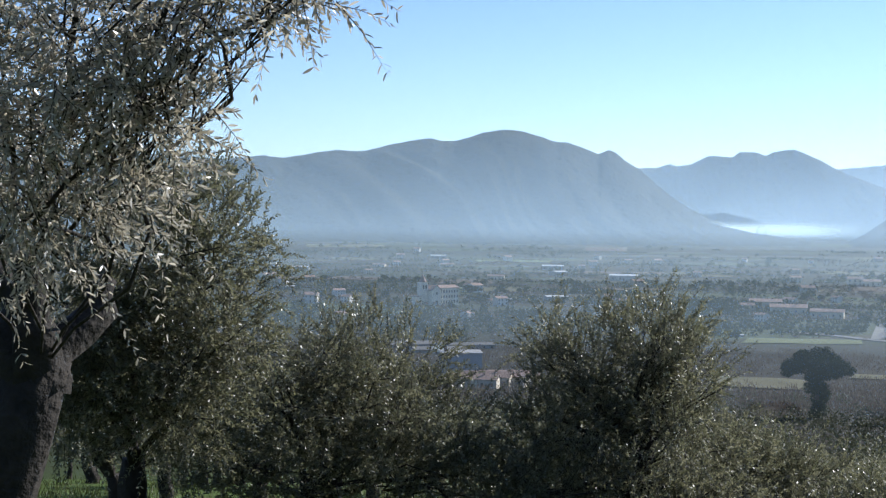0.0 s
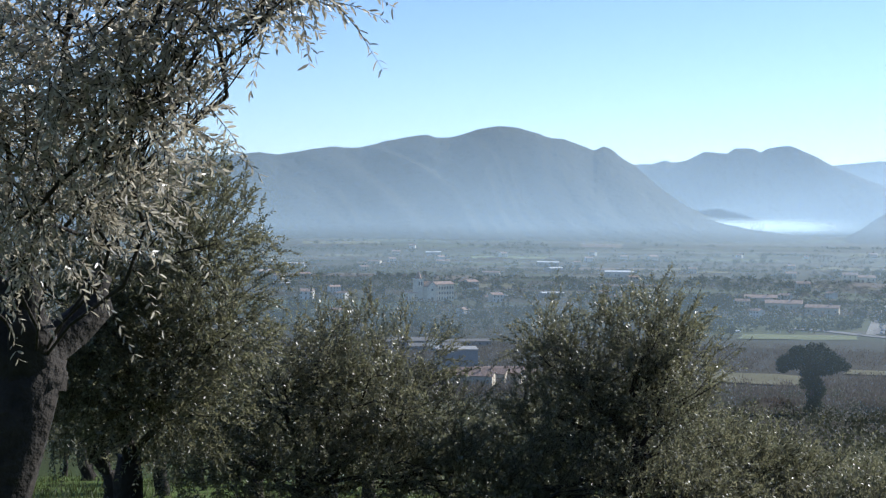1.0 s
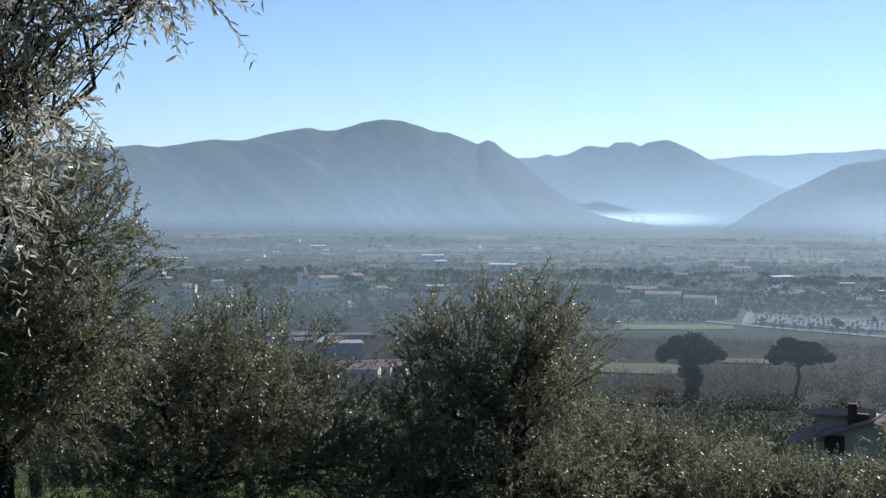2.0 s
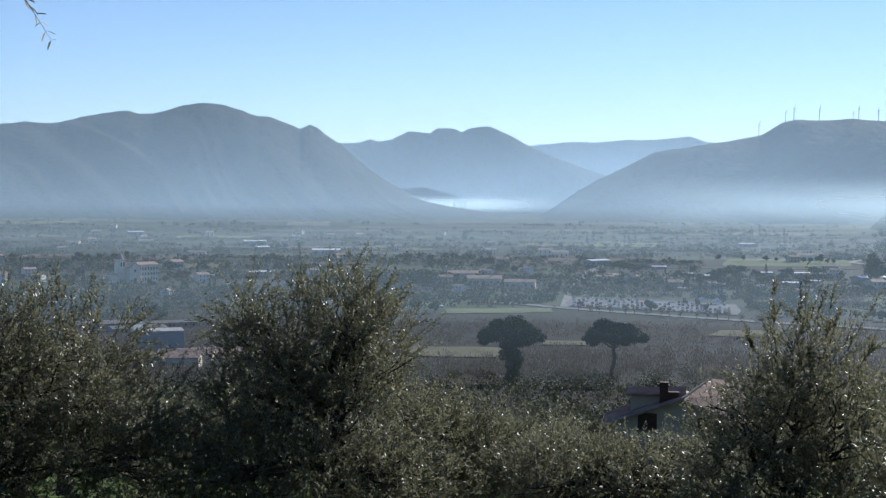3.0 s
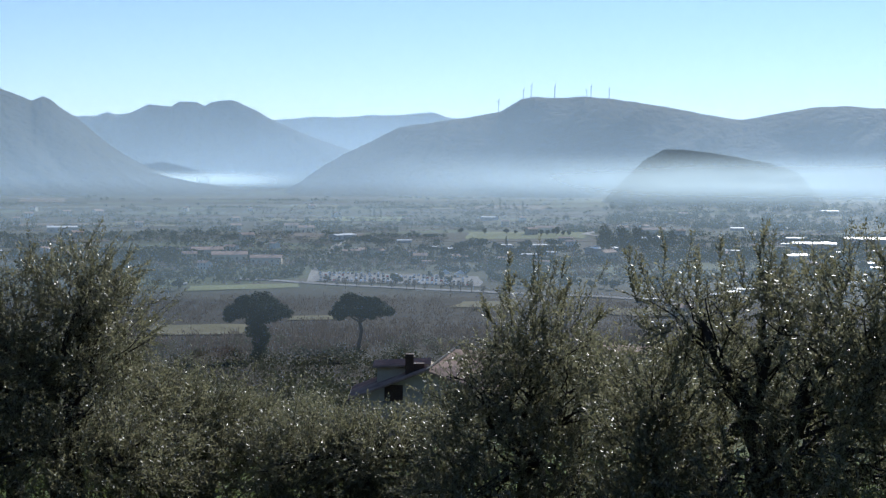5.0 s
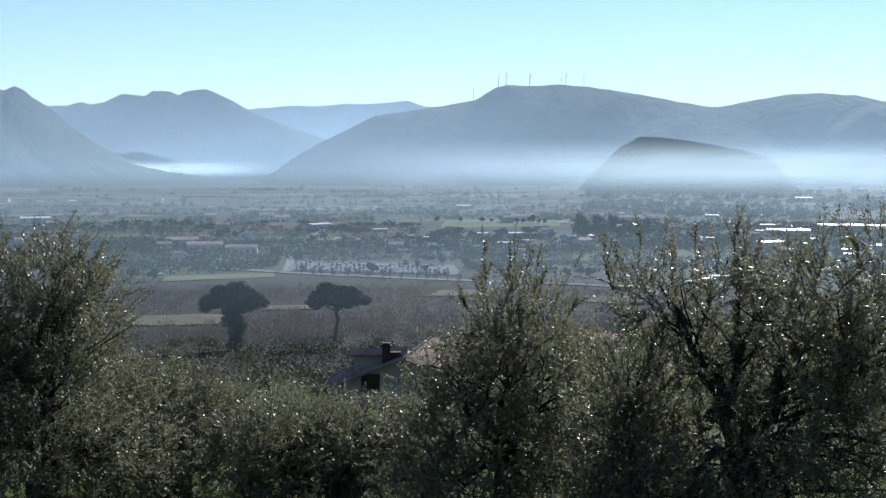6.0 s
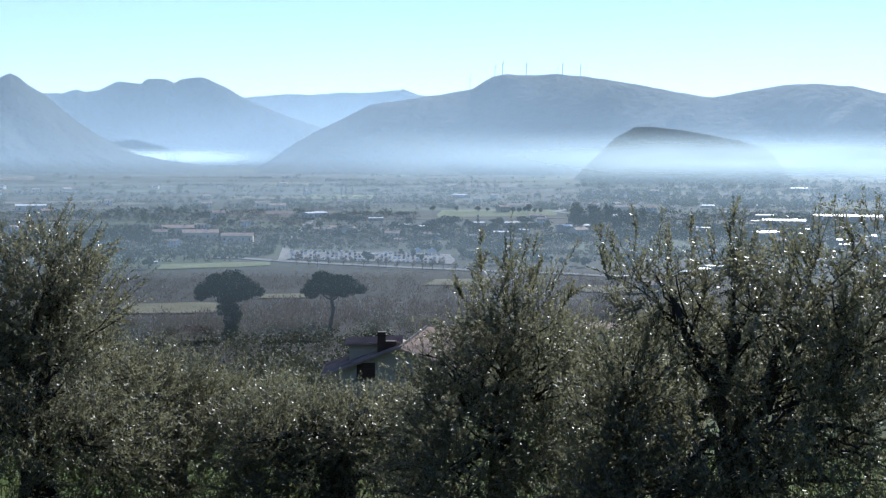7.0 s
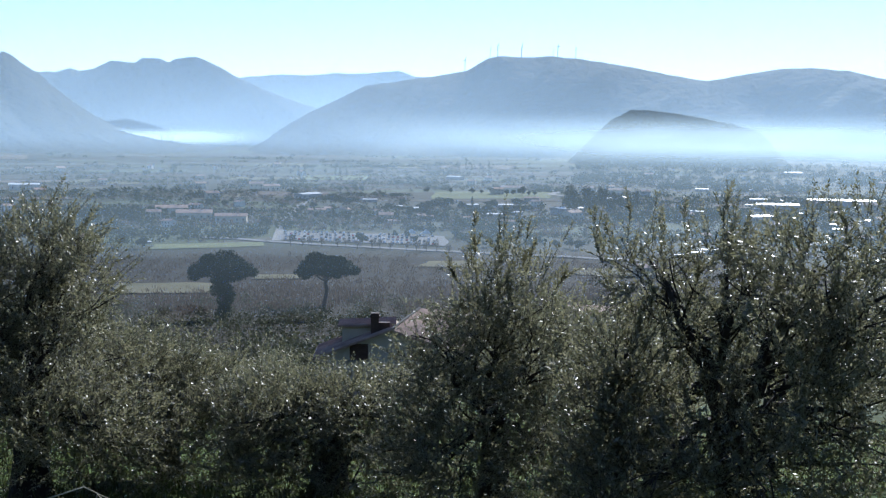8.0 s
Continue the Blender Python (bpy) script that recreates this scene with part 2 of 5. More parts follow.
range_of_hills("backdrop_hills_left", "long dark wooded mountain ridge above the plain",
               ((-45, 2.2), (-30, 2.9), (-20, 3.1), (-9.94, 2.69), (-8.16, 2.87), (-7.4, 2.76), (-6.5, 2.92), (-4.95, 3.18), (-4.3, 3.11), (-3.53, 3.17), (-2.23, 3.5), (-0.54, 3.76), (0.0, 3.62), (0.5, 3.63), (1.93, 4.05), (2.71, 4.18), (3.62, 4.09), (4.53, 3.83), (5.18, 3.6), (5.69, 3.6), (6.34, 3.35), (7.12, 3.07), (7.55, 3.25), (7.88, 3.12), (8.27, 2.78), (8.91, 2.4), (9.5, 1.9), (10.2, 1.3), (10.9, 0.8), (11.6, 0.4), (12.2, 0.1), (13.09, -0.15), (13.95, -0.35), (15.66, -0.6), (17, -0.9), (19, -1.2)), 4150, 3500, 2.0)
range_of_hills("backdrop_hills_right", "broad wooded mountain carrying wind turbines",
               ((18.0, -0.9), (18.81, -0.45), (19.83, 0.29), (21.11, 0.97), (23.3, 2.06), (25.5, 2.39), (27.94, 2.8), (28.89, 3.36), (29.48, 3.5), (31, 3.44), (31.8, 3.51), (33.2, 3.38), (35.5, 3.02), (37.02, 2.71), (38.9, 2.41), (40.25, 2.68), (41.94, 2.96), (43.37, 2.99), (44.8, 2.86), (46.39, 2.5), (52, 2.2), (60, 2.6), (75, 2.0)), 4050, 3450, 8.0, slant=-4.0)
range_of_hills("backdrop_hills_knoll", "low dark wooded knoll rising out of the mist",
               ((32.2, -1.8), (33.2, -0.7), (34.55, 0.62), (35.43, 1.1), (36.31, 1.1), (37.57, 0.95), (40.07, 0.52), (41.3, 0.1), (43, -1.8)), 3190, 3090, 4.0, 8, 0.1)


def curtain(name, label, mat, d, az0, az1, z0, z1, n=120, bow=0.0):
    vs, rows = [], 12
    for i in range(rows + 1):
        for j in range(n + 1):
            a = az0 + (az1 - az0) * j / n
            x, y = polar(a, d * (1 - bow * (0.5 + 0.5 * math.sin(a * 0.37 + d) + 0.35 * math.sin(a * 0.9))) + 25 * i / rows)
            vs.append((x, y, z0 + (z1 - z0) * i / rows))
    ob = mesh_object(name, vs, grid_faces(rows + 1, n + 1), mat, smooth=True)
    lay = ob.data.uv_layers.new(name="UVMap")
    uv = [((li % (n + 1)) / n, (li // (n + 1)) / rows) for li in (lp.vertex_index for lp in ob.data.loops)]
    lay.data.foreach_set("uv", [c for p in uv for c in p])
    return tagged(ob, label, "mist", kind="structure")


# Upright coloured sheets paint the distance haze over plain and hills.
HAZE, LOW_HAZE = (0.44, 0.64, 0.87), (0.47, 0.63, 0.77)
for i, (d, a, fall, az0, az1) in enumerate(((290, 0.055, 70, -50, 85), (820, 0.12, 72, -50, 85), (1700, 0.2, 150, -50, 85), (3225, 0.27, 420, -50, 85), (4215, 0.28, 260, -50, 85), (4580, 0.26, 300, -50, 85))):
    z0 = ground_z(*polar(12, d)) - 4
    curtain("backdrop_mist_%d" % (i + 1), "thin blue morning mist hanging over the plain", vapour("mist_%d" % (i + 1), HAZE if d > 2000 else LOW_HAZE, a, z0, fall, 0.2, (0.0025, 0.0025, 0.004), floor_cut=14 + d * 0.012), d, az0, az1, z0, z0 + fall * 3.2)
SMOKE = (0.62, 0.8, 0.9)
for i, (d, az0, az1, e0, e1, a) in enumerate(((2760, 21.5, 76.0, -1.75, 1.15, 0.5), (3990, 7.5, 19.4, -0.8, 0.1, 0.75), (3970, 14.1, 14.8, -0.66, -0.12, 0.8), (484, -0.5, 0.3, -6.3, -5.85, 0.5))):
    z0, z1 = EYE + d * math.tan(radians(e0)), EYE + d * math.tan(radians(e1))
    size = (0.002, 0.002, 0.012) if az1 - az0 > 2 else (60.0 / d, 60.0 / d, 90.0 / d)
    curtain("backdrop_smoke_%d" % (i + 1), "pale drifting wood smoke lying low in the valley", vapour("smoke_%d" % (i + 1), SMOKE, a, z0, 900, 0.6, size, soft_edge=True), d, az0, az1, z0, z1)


# ---- olive trees ----
def tube(paths, sides=8, wobble=0.0, seed=0):
    """Tapered limbs as one skin: each path a list of (point, radius)."""
    rng = np.random.RandomState(seed)
    vs, fs = [], []
    for path in paths:
        base, n = len(vs), len(path)
        for i, (p, r) in enumerate(path):
            p = Vector(p)
            along = (Vector(path[min(i + 1, n - 1)][0]) - Vector(path[max(i - 1, 0)][0])).normalized()
            u = along.cross(Vector((0.3, 0.9, 0.1))).normalized()
            v = along.cross(u)
            for k in range(sides):
                a = 2 * math.pi * k / sides
                rr = r * (1 + wobble * (noise.noise((p.x * 2 + seed, p.z * 3, k * 1.3)) * 1.2 + rng.uniform(-0.3, 0.3)))
                vs.append(p + (u * math.cos(a) + v * math.sin(a)) * rr)
        fs += [tuple(base + q for q in f) for f in grid_faces(n, sides, True)]
        fs.append(tuple(base + (n - 1) * sides + k for k in range(sides)))
    return vs, fs


def limb(a, b, r0, r1, n=7, sag=0.0, crook=0.12, seed=0):
    a, b = Vector(a), Vector(b)
    size = (b - a).length
    out = []
    for i in range(n):
        s = i / (n - 1)
        p = a.lerp(b, s)
        w = math.sin(math.pi * s) * size * crook
        p += Vector((noise.noise((s * 2.2, seed, 1)) * w * 2, noise.noise((s * 2.2, seed, 5)) * w * 2, noise.noise((s * 2.2, seed, 9)) * w + sag * math.sin(math.pi * s)))
        out.append((p, r0 + (r1 - r0) * s))
    return out


def unit(v):
    return v / (np.linalg.norm(v, axis=1, keepdims=True) + 1e-9)


def shoots(rng, starts, dirs, lengths, pairs, leaf, width, droop, fat=False):
    """Leafy shoots: a bent stem each, with leaves in opposite pairs."""
    n = len(starts)
    verts, faces = [], []
    leafs, stems = [], []
    k = np.arange(pairs)
    s = (k + 0.6) / pairs
    down = np.array([0, 0, -1.0])
    L = lengths[:, None, None]
    pos = starts[:, None] + dirs[:, None] * (s[None, :, None] * L) + down * (droop[:, None, None] * (s ** 2)[None, :, None] * L)
    tang = unit((dirs[:, None] + down * (2 * droop[:, None, None] * s[None, :, None])).reshape(-1, 3))
    pos = pos.reshape(-1, 3)
    rnd = unit(rng.normal(size=tang.shape))
    side = unit(np.cross(tang, rnd))
    for sign in (1, -1):
        spread = rng.uniform(0.45, 1.0, (len(pos), 1))
        d = unit(tang * (1.1 - 0.4 * spread) + sign * side * spread + rng.normal(size=pos.shape) * 0.22)
        flat = unit(np.cross(d, rng.normal(size=pos.shape)))
        ln = leaf * rng.uniform(0.65, 1.15, (len(pos), 1))
        w = width * ln
        bend = np.cross(d, flat) * ln * 0.07
        if fat:
            quad = [pos, pos + d * ln * 0.35 + flat * w * 0.5 + bend, pos + d * ln * 0.75 + flat * w * 0.38 + bend, pos + d * ln, pos + d * ln * 0.75 - flat * w * 0.38 + bend, pos + d * ln * 0.35 - flat * w * 0.5 + bend]
        else:
            quad = [pos, pos + d * ln * 0.5 + flat * w * 0.5 + bend, pos + d * ln, pos + d * ln * 0.5 - flat * w * 0.5 + bend]
        leafs.append(np.stack(quad, 1))
    lv = np.concatenate(leafs)
    c = lv.shape[1]
    lf = np.arange(len(lv) * c).reshape(-1, c)
    # stems: three-sided, tapering
    st = np.linspace(0, 1, 3)
    p = starts[:, None] + dirs[:, None] * (st[None, :, None] * L) + down * (droop[:, None, None] * (st ** 2)[None, :, None] * L)
    u = unit(np.cross(dirs, np.array([0.31, 0.77, 0.55])))
    v = np.cross(dirs, u)
    ring = []
    for j in range(3):
        a = 2 * math.pi * j / 3
        ring.append(p + (u * math.cos(a) + v * math.sin(a))[:, None] * (0.0028 * (1.15 - st))[None, :, None])
    sv = np.stack(ring, 2).reshape(n, -1, 3)
    pat = np.array([(i * 3 + j, i * 3 + (j + 1) % 3, (i + 1) * 3 + (j + 1) % 3, (i + 1) * 3 + j) for i in range(2) for j in range(3)])
    sf = (np.arange(n)[:, None, None] * sv.shape[1] + pat[None]).reshape(-1, 4)
    return lv.reshape(-1, 3), lf, sv.reshape(-1, 3), sf


def quick_mesh(name, v, f, mat, parent, kind="", label=""):
    me = bpy.data.meshes.new(name)
    v, f = np.asarray(v, np.float32), np.asarray(f, np.int32)
    c = f.shape[1]
    me.vertices.add(len(v))
    me.vertices.foreach_set("co", v.ravel())
    me.loops.add(f.size)
    me.loops.foreach_set("vertex_index", f.ravel())
    me.polygons.add(len(f))
    me.polygons.foreach_set("loop_start", np.arange(0, f.size, c, dtype=np.int32))
    me.update(calc_edges=True)
    me.materials.append(mat)
    ob = new(name, me)
    ob.parent = parent
    if kind:
        ob["kind"] = kind
    if label:
        ob["label"] = label
    return ob


def olive_tree(label, az, d, lobes, count, trunk_r=0.16, fork=1.1, leaf=0.06, pairs=11, seed=1, fat=False, spikes=(), lean=(0, 0), shell=0.3, upward=0.55, long_shoot=0.42, thick=0.3, leaf_width=0.36, fine=0.011, foliage=OLIVE_LEAF, spray=4):
    """lobes: (bearing, elevation, distance, wide, deep, high) of each mass of foliage, seen from the path's start; the limbs grow up to them."""
    rng = np.random.RandomState(seed)
    x, y = polar(az, d)
    z = ground_z(x, y) - 0.05
    base = new("olive_tree")
    base.location = (x, y, z)
    tagged(base, label, "olive tree", "olive trees on the slope")
    top = Vector((lean[0], lean[1], fork))
    paths = [[(Vector((0, 0, -0.1)), trunk_r * 1.7), (Vector((lean[0] * 0.1, lean[1] * 0.1, fork * 0.15)), trunk_r * 1.2), (Vector((lean[0] * 0.35, lean[1] * 0.35, fork * 0.45)), trunk_r), (Vector((lean[0] * 0.8, lean[1] * 0.8, fork * 0.8)), trunk_r * 0.95), (top, trunk_r * 0.8)]]
    v, f = tube(paths, 12, 0.25, seed)
    mesh_object("trunk", v, f, BARK, base, smooth=True)
    if fat:
        for k, (fx, fy, fz) in enumerate(((-0.3, 0.15, 0.5), (0.28, 0.3, 0.4), (-0.02, -0.2, 0.55))):
            v, f = tube([limb(top - Vector((0, 0, 0.15)), top + Vector((fx, fy, fz)), trunk_r * 0.75, trunk_r * 0.25, 7, 0, 0.15, seed + k)], 9, 0.2, seed + k)
            mesh_object("fork", v, f, BARK, base, smooth=True)
    masses = []
    for ba, el, dd, w, dp, h in lobes:
        bx, by = polar(ba, dd)
        masses.append((Vector((bx - x, by - y, EYE + dd * math.tan(radians(el)) - z)), w, dp, h, ba))
    for i, (c, w, dp, h, ba) in enumerate(masses):
        tip = c + Vector((0, 0, h * 0.25))
        v, f = tube([limb(top - Vector((0, 0, 0.1)), tip, trunk_r * thick, 0.012, 9, 0.15, 0.16, seed + i)] +
                    [limb(top.lerp(c, rng.uniform(0.5, 0.8)), c + Vector((rng.uniform(-1, 1) * w, rng.uniform(-1, 1) * dp, rng.uniform(-0.4, 0.9) * h)) * 0.75, fine, 0.005, 6, 0.05, 0.2, seed + i * 7 + j) for j in range(9)], 7, 0.15, seed + i)
        mesh_object("limb", v, f, BARK, base, smooth=True)
    area = np.array([w * dp + w * h + dp * h for _, w, dp, h, _ in masses])
    pick = rng.choice(len(masses), count, p=area / area.sum())
    # shoots stand in sprays of a few, each spray with its own direction
    pick = np.repeat(pick[:count // spray], spray)
    count = len(pick)
    out = np.repeat(unit(rng.normal(size=(count // spray, 3))), spray, 0)
    rad = np.repeat(rng.uniform(shell ** 2, 1.0, (count // spray, 1)) ** 0.5, spray, 0)
    # lumpy outline: clusters swell and shrink round the mass
    bearing = np.array([[math.sin(radians(m[4])), math.cos(radians(m[4]))] for m in masses])[pick]
    lump = np.array([noise.noise((o[0] * 2.3 + seed, o[1] * 2.3, o[2] * 2.3 + q * 3.1)) for o, q in zip(out, pick)])
    rad = rad * (1 + 0.38 * lump[:, None])
    dims = np.array([(m[1], m[2], m[3]) for m in masses])[pick]
    loc = out * rad * dims
    right = np.stack([bearing[:, 1], -bearing[:, 0]], 1)
    world_loc = np.column_stack([loc[:, :1] * right + loc[:, 1:2] * bearing, loc[:, 2]])
    world_out = np.column_stack([out[:, :1] * right + out[:, 1:2] * bearing, out[:, 2]])
    starts = np.array([m[0] for m in masses])[pick] + world_loc + rng.normal(size=(count, 3)) * 0.05
    turn = np.repeat(rng.normal(size=(count // spray, 3)) * 0.4, spray, 0)
    dirs = unit(world_out * 0.65 + np.array([0, 0, upward]) + turn + rng.normal(size=(count, 3)) * 0.26)
    lengths = rng.uniform(0.4, 1.0, count) * long_shoot
    droop = np.clip(0.25 - 0.3 * out[:, 2], 0.0, 0.5) * rng.uniform(0.3, 1.3, count)
    for (ba, el, dd, n_up, spread) in spikes:
        bx, by = polar(ba, dd)
        tip = np.array([bx - x, by - y, EYE + dd * math.tan(radians(el)) - z])
        for stem in range(max(4, n_up // 8)):
            lift = 0.0 if stem == 0 else rng.uniform(0.1, 0.6)
            head = tip + np.array([*rng.normal(size=2) * (0.04 if stem == 0 else 1.9 * spread), -lift])
            foot = tip + np.array([*rng.normal(size=2) * 0.8 * spread, -1.15])
            k = 11
            q = rng.uniform(0.02, 1.0, (k, 1)) ** 1.3
            up = unit((head - foot)[None])
            starts = np.concatenate([starts, head + (foot - head) * q, foot[None]])
            dirs = np.concatenate([dirs, unit(up + rng.normal(size=(k, 3)) * (0.2 + 0.4 * q)), up])
            lengths = np.concatenate([lengths, rng.uniform(0.1, 0.24, k), [np.linalg.norm(head - foot)]])
            droop = np.concatenate([droop, np.zeros(k + 1)])
    lv, lf, sv, sf = shoots(rng, starts, dirs, lengths, pairs, leaf, leaf_width, droop, fat)
    quick_mesh("crown", lv, lf, foliage, base, "stuff", "grey-green narrow glossy olive leaves")
    quick_mesh("twig_mass", sv, sf, BARK, base, "stuff", "thin brown twigs")
    return base


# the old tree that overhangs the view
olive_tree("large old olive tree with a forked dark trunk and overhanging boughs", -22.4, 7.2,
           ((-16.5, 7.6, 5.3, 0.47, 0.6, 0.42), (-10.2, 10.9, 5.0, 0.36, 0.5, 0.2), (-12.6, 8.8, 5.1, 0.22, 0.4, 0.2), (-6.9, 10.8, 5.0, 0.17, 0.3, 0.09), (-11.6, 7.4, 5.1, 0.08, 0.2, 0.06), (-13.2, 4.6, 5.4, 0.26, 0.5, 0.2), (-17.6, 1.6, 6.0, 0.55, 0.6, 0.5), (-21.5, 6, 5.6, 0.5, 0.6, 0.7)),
           1150, 0.22, 1.95, 0.05, 11, 11, True, lean=(0.58, 0.0), upward=0.12, long_shoot=0.32, shell=0.1, thick=0.04, leaf_width=0.22, fine=0.003, foliage=LIT_LEAF, spray=2)
olive_tree("silver-green olive tree with a rounded crown hanging low", -14.0, 12.0,
           ((-11.6, -2.2, 11.0, 0.8, 1.0, 0.9), (-14.5, -2.5, 11.0, 1.1, 1.0, 1.1), (-17.5, -4.5, 11.0, 0.9, 1.0, 1.0), (-10.8, -5.5, 10.8, 0.65, 0.8, 0.6), (-15.5, -8, 11, 0.9, 0.9, 0.5), (-12.5, -8.0, 11, 0.7, 0.8, 0.5)),
           3900, 0.13, 1.2, 0.043, 13, 12)
olive_tree("dark bushy olive tree in its own shade", -6.2, 12.5,
           ((-7.2, -8.2, 12.3, 0.95, 1.0, 0.7), (-3.4, -7.9, 12.2, 0.85, 1.0, 0.7), (-1.2, -9.8, 12.2, 0.85, 0.9, 0.55), (-5.4, -6.5, 12.6, 0.45, 0.6, 0.35), (-4.5, -12.0, 11.8, 1.2, 0.8, 0.5), (-9.8, -11.5, 12.0, 0.7, 0.8, 0.4), (0.8, -12.3, 12.0, 0.8, 0.8, 0.5)),
           3200, 0.14, 0.9, 0.041, 13, 13)
olive_tree("round olive tree with two humps to its crown", 9.0, 12.8,
           ((5.9, -6.5, 12.6, 0.5, 0.8, 0.42), (7.6, -7.6, 12.8, 0.95, 1.0, 0.75), (9.9, -5.5, 12.8, 0.5, 0.8, 0.4), (10.6, -7.9, 12.8, 0.62, 0.8, 0.7), (5.5, -9.7, 12.4, 0.8, 0.9, 0.55), (10.0, -10.3, 12.6, 0.85, 0.9, 0.55), (7.5, -12.8, 11.8, 1.2, 0.7, 0.5), (4.0, -13.2, 11.8, 0.8, 0.7, 0.45), (11.5, -13.3, 11.8, 0.8, 0.7, 0.45)),
           3400, 0.16, 1.0, 0.04, 13, 14, spikes=((9.0, -3.9, 12.8, 20, 0.2), (10.3, -3.4, 12.8, 22, 0.2), (6.2, -4.6, 12.7, 14, 0.2)))
olive_tree("low olive tree with yellowish green foliage", 15.0, 14.0,
           ((14.3, -11.2, 13.8, 0.9, 0.9, 0.42), (17.0, -11.9, 13.8, 0.75, 0.9, 0.45), (12.8, -11.6, 13.5, 0.7, 0.8, 0.5), (15.3, -14.5, 13.0, 1.1, 0.7, 0.55), (12.2, -14.5, 12.6, 0.7, 0.7, 0.5)),
           2400, 0.12, 0.8, 0.041, 13, 15)
olive_tree("old olive tree with crooked branches spreading low", 22.3, 12.5,
           ((20.4, -12.8, 12.5, 0.75, 0.9, 0.36), (23.5, -12.8, 12.5, 0.75, 0.9, 0.34), (25.2, -13.2, 12.3, 0.6, 0.8, 0.5), (18.5, -13.7, 12.3, 0.6, 0.7, 0.4), (20.0, -15.6, 12.2, 0.7, 0.6, 0.25), (24.5, -15.4, 12.2, 0.8, 0.6, 0.3)),
           2200, 0.18, 0.8, 0.041, 13, 16, lean=(0.1, 0))
olive_tree("upright olive tree with long young shoots at its top", 30.2, 11.5,
           ((30.2, -8.8, 11.2, 0.5, 0.7, 0.68), (27.9, -10.1, 11.2, 0.3, 0.5, 0.35), (27.9, -11.2, 11.2, 0.55, 0.8, 0.55), (32.2, -10.6, 11.2, 0.5, 0.8, 0.65), (29.8, -13.5, 11, 1.0, 0.9, 0.6), (27.4, -15.5, 10.8, 0.7, 0.7, 0.4), (32.5, -15.3, 10.8, 0.8, 0.7, 0.45)),
           2300, 0.14, 0.9, 0.04, 13, 17, spikes=((29.3, -3.9, 11.0, 60, 0.16), (31.0, -3.9, 11.0, 60, 0.16)))
olive_tree("olive sapling with a slim bare stem", 36.0, 10.0,
           ((36.2, -10.5, 10, 0.36, 0.4, 0.45), (35.8, -13.3, 10, 0.5, 0.5, 0.5), (36.0, -16.0, 9.8, 0.6, 0.5, 0.3)),
           1000, 0.035, 1.0, 0.045, 12, 18)
olive_tree("tall olive tree with a slanting dark bough and upright shoots", 42.0, 10.2,
           ((40.6, -6.8, 10.0, 0.55, 0.8, 0.42), (37.5, -6.4, 10.0, 0.34, 0.6, 0.3), (44.4, -6.7, 9.8, 0.75, 0.9, 0.6), (44.0, -10.5, 9.6, 0.8, 0.9, 0.7), (47.5, -8, 9.8, 0.8, 0.9, 0.9), (40.2, -14.0, 9.8, 0.8, 0.8, 0.5), (39.0, -9.0, 10, 0.35, 0.5, 0.35), (45, -15.0, 9.6, 1.0, 0.8, 0.5), (42.8, -15.0, 9.2, 0.8, 0.4, 0.5), (46.8, -13.0, 9.4, 0.7, 0.5, 0.6), (37.5, -16.2, 9.2, 0.6, 0.4, 0.4)),
           2500, 0.17, 1.1, 0.04, 13, 19, lean=(-0.25, 0.1), spikes=((36.4, -3.1, 10, 34, 0.14), (40.3, -1.9, 10, 46, 0.11), (38.6, -3.3, 10, 36, 0.14), (41.6, -4.0, 10, 36, 0.16), (43.4, -4.1, 9.8, 50, 0.18), (45.6, -4.3, 9.8, 50, 0.18)))


# ---- materials of the plain ----
PLASTER = textured("pale_plaster", ((0.25, (0.36, 0.31, 0.23)), (0.7, (0.55, 0.48, 0.37))), 0.35, 0.9, 0.15, 6.0, 0.2, 0.18)
WHITE_WALL = textured("white_render", ((0.25, (0.48, 0.45, 0.4)), (0.7, (0.66, 0.63, 0.57))), 0.3, 0.85, 0.1, 6.0, 0.2)
GREY_WALL = textured("grey_concrete", ((0.25, (0.2, 0.2, 0.2)), (0.7, (0.36, 0.35, 0.33))), 0.3, 0.9, 0.2, 5.0, 0.2)
# PLASTER made brighter: sunlight on the church walls is put into the cream.
CHURCH_WALL = textured("old_cream_plaster", ((0.25, (0.6, 0.53, 0.41)), (0.7, (0.8, 0.72, 0.57))), 0.35, 0.9, 0.15, 6.0, 0.2)
VILLA_WALL = textured("cream_render", ((0.25, (0.36, 0.3, 0.22)), (0.7, (0.5, 0.42, 0.32))), 0.6, 0.9, 0.2, 9.0, 0.2)
BLUE_WALL = textured("pale_blue_cladding", ((0.25, (0.2, 0.225, 0.25)), (0.7, (0.27, 0.3, 0.33))), 0.25, 0.7, 0.1, 5.0, 0.3)
TILE = textured("terracotta_tiles", ((0.2, (0.15, 0.1, 0.08)), (0.5, (0.28, 0.19, 0.145)), (0.8, (0.4, 0.3, 0.235))), 0.8, 0.85, 0.4, 9.0, 0.2, 0.2)
# Whitish and not metallic: the sun's glint on sheet roofs is in the colour.
METAL_ROOF = textured("bare_metal_roof", ((0.2, (0.5, 0.48, 0.44)), (0.8, (0.7, 0.67, 0.62))), 0.15, 0.42, 0.1, 3.0, 0.6, 0.0, 0.0)
DARK_GLASS = textured("window_glass", ((0.2, (0.02, 0.025, 0.03)), (0.8, (0.05, 0.055, 0.06))), 1.0, 0.15, 0.0, 4.0, 0.5)
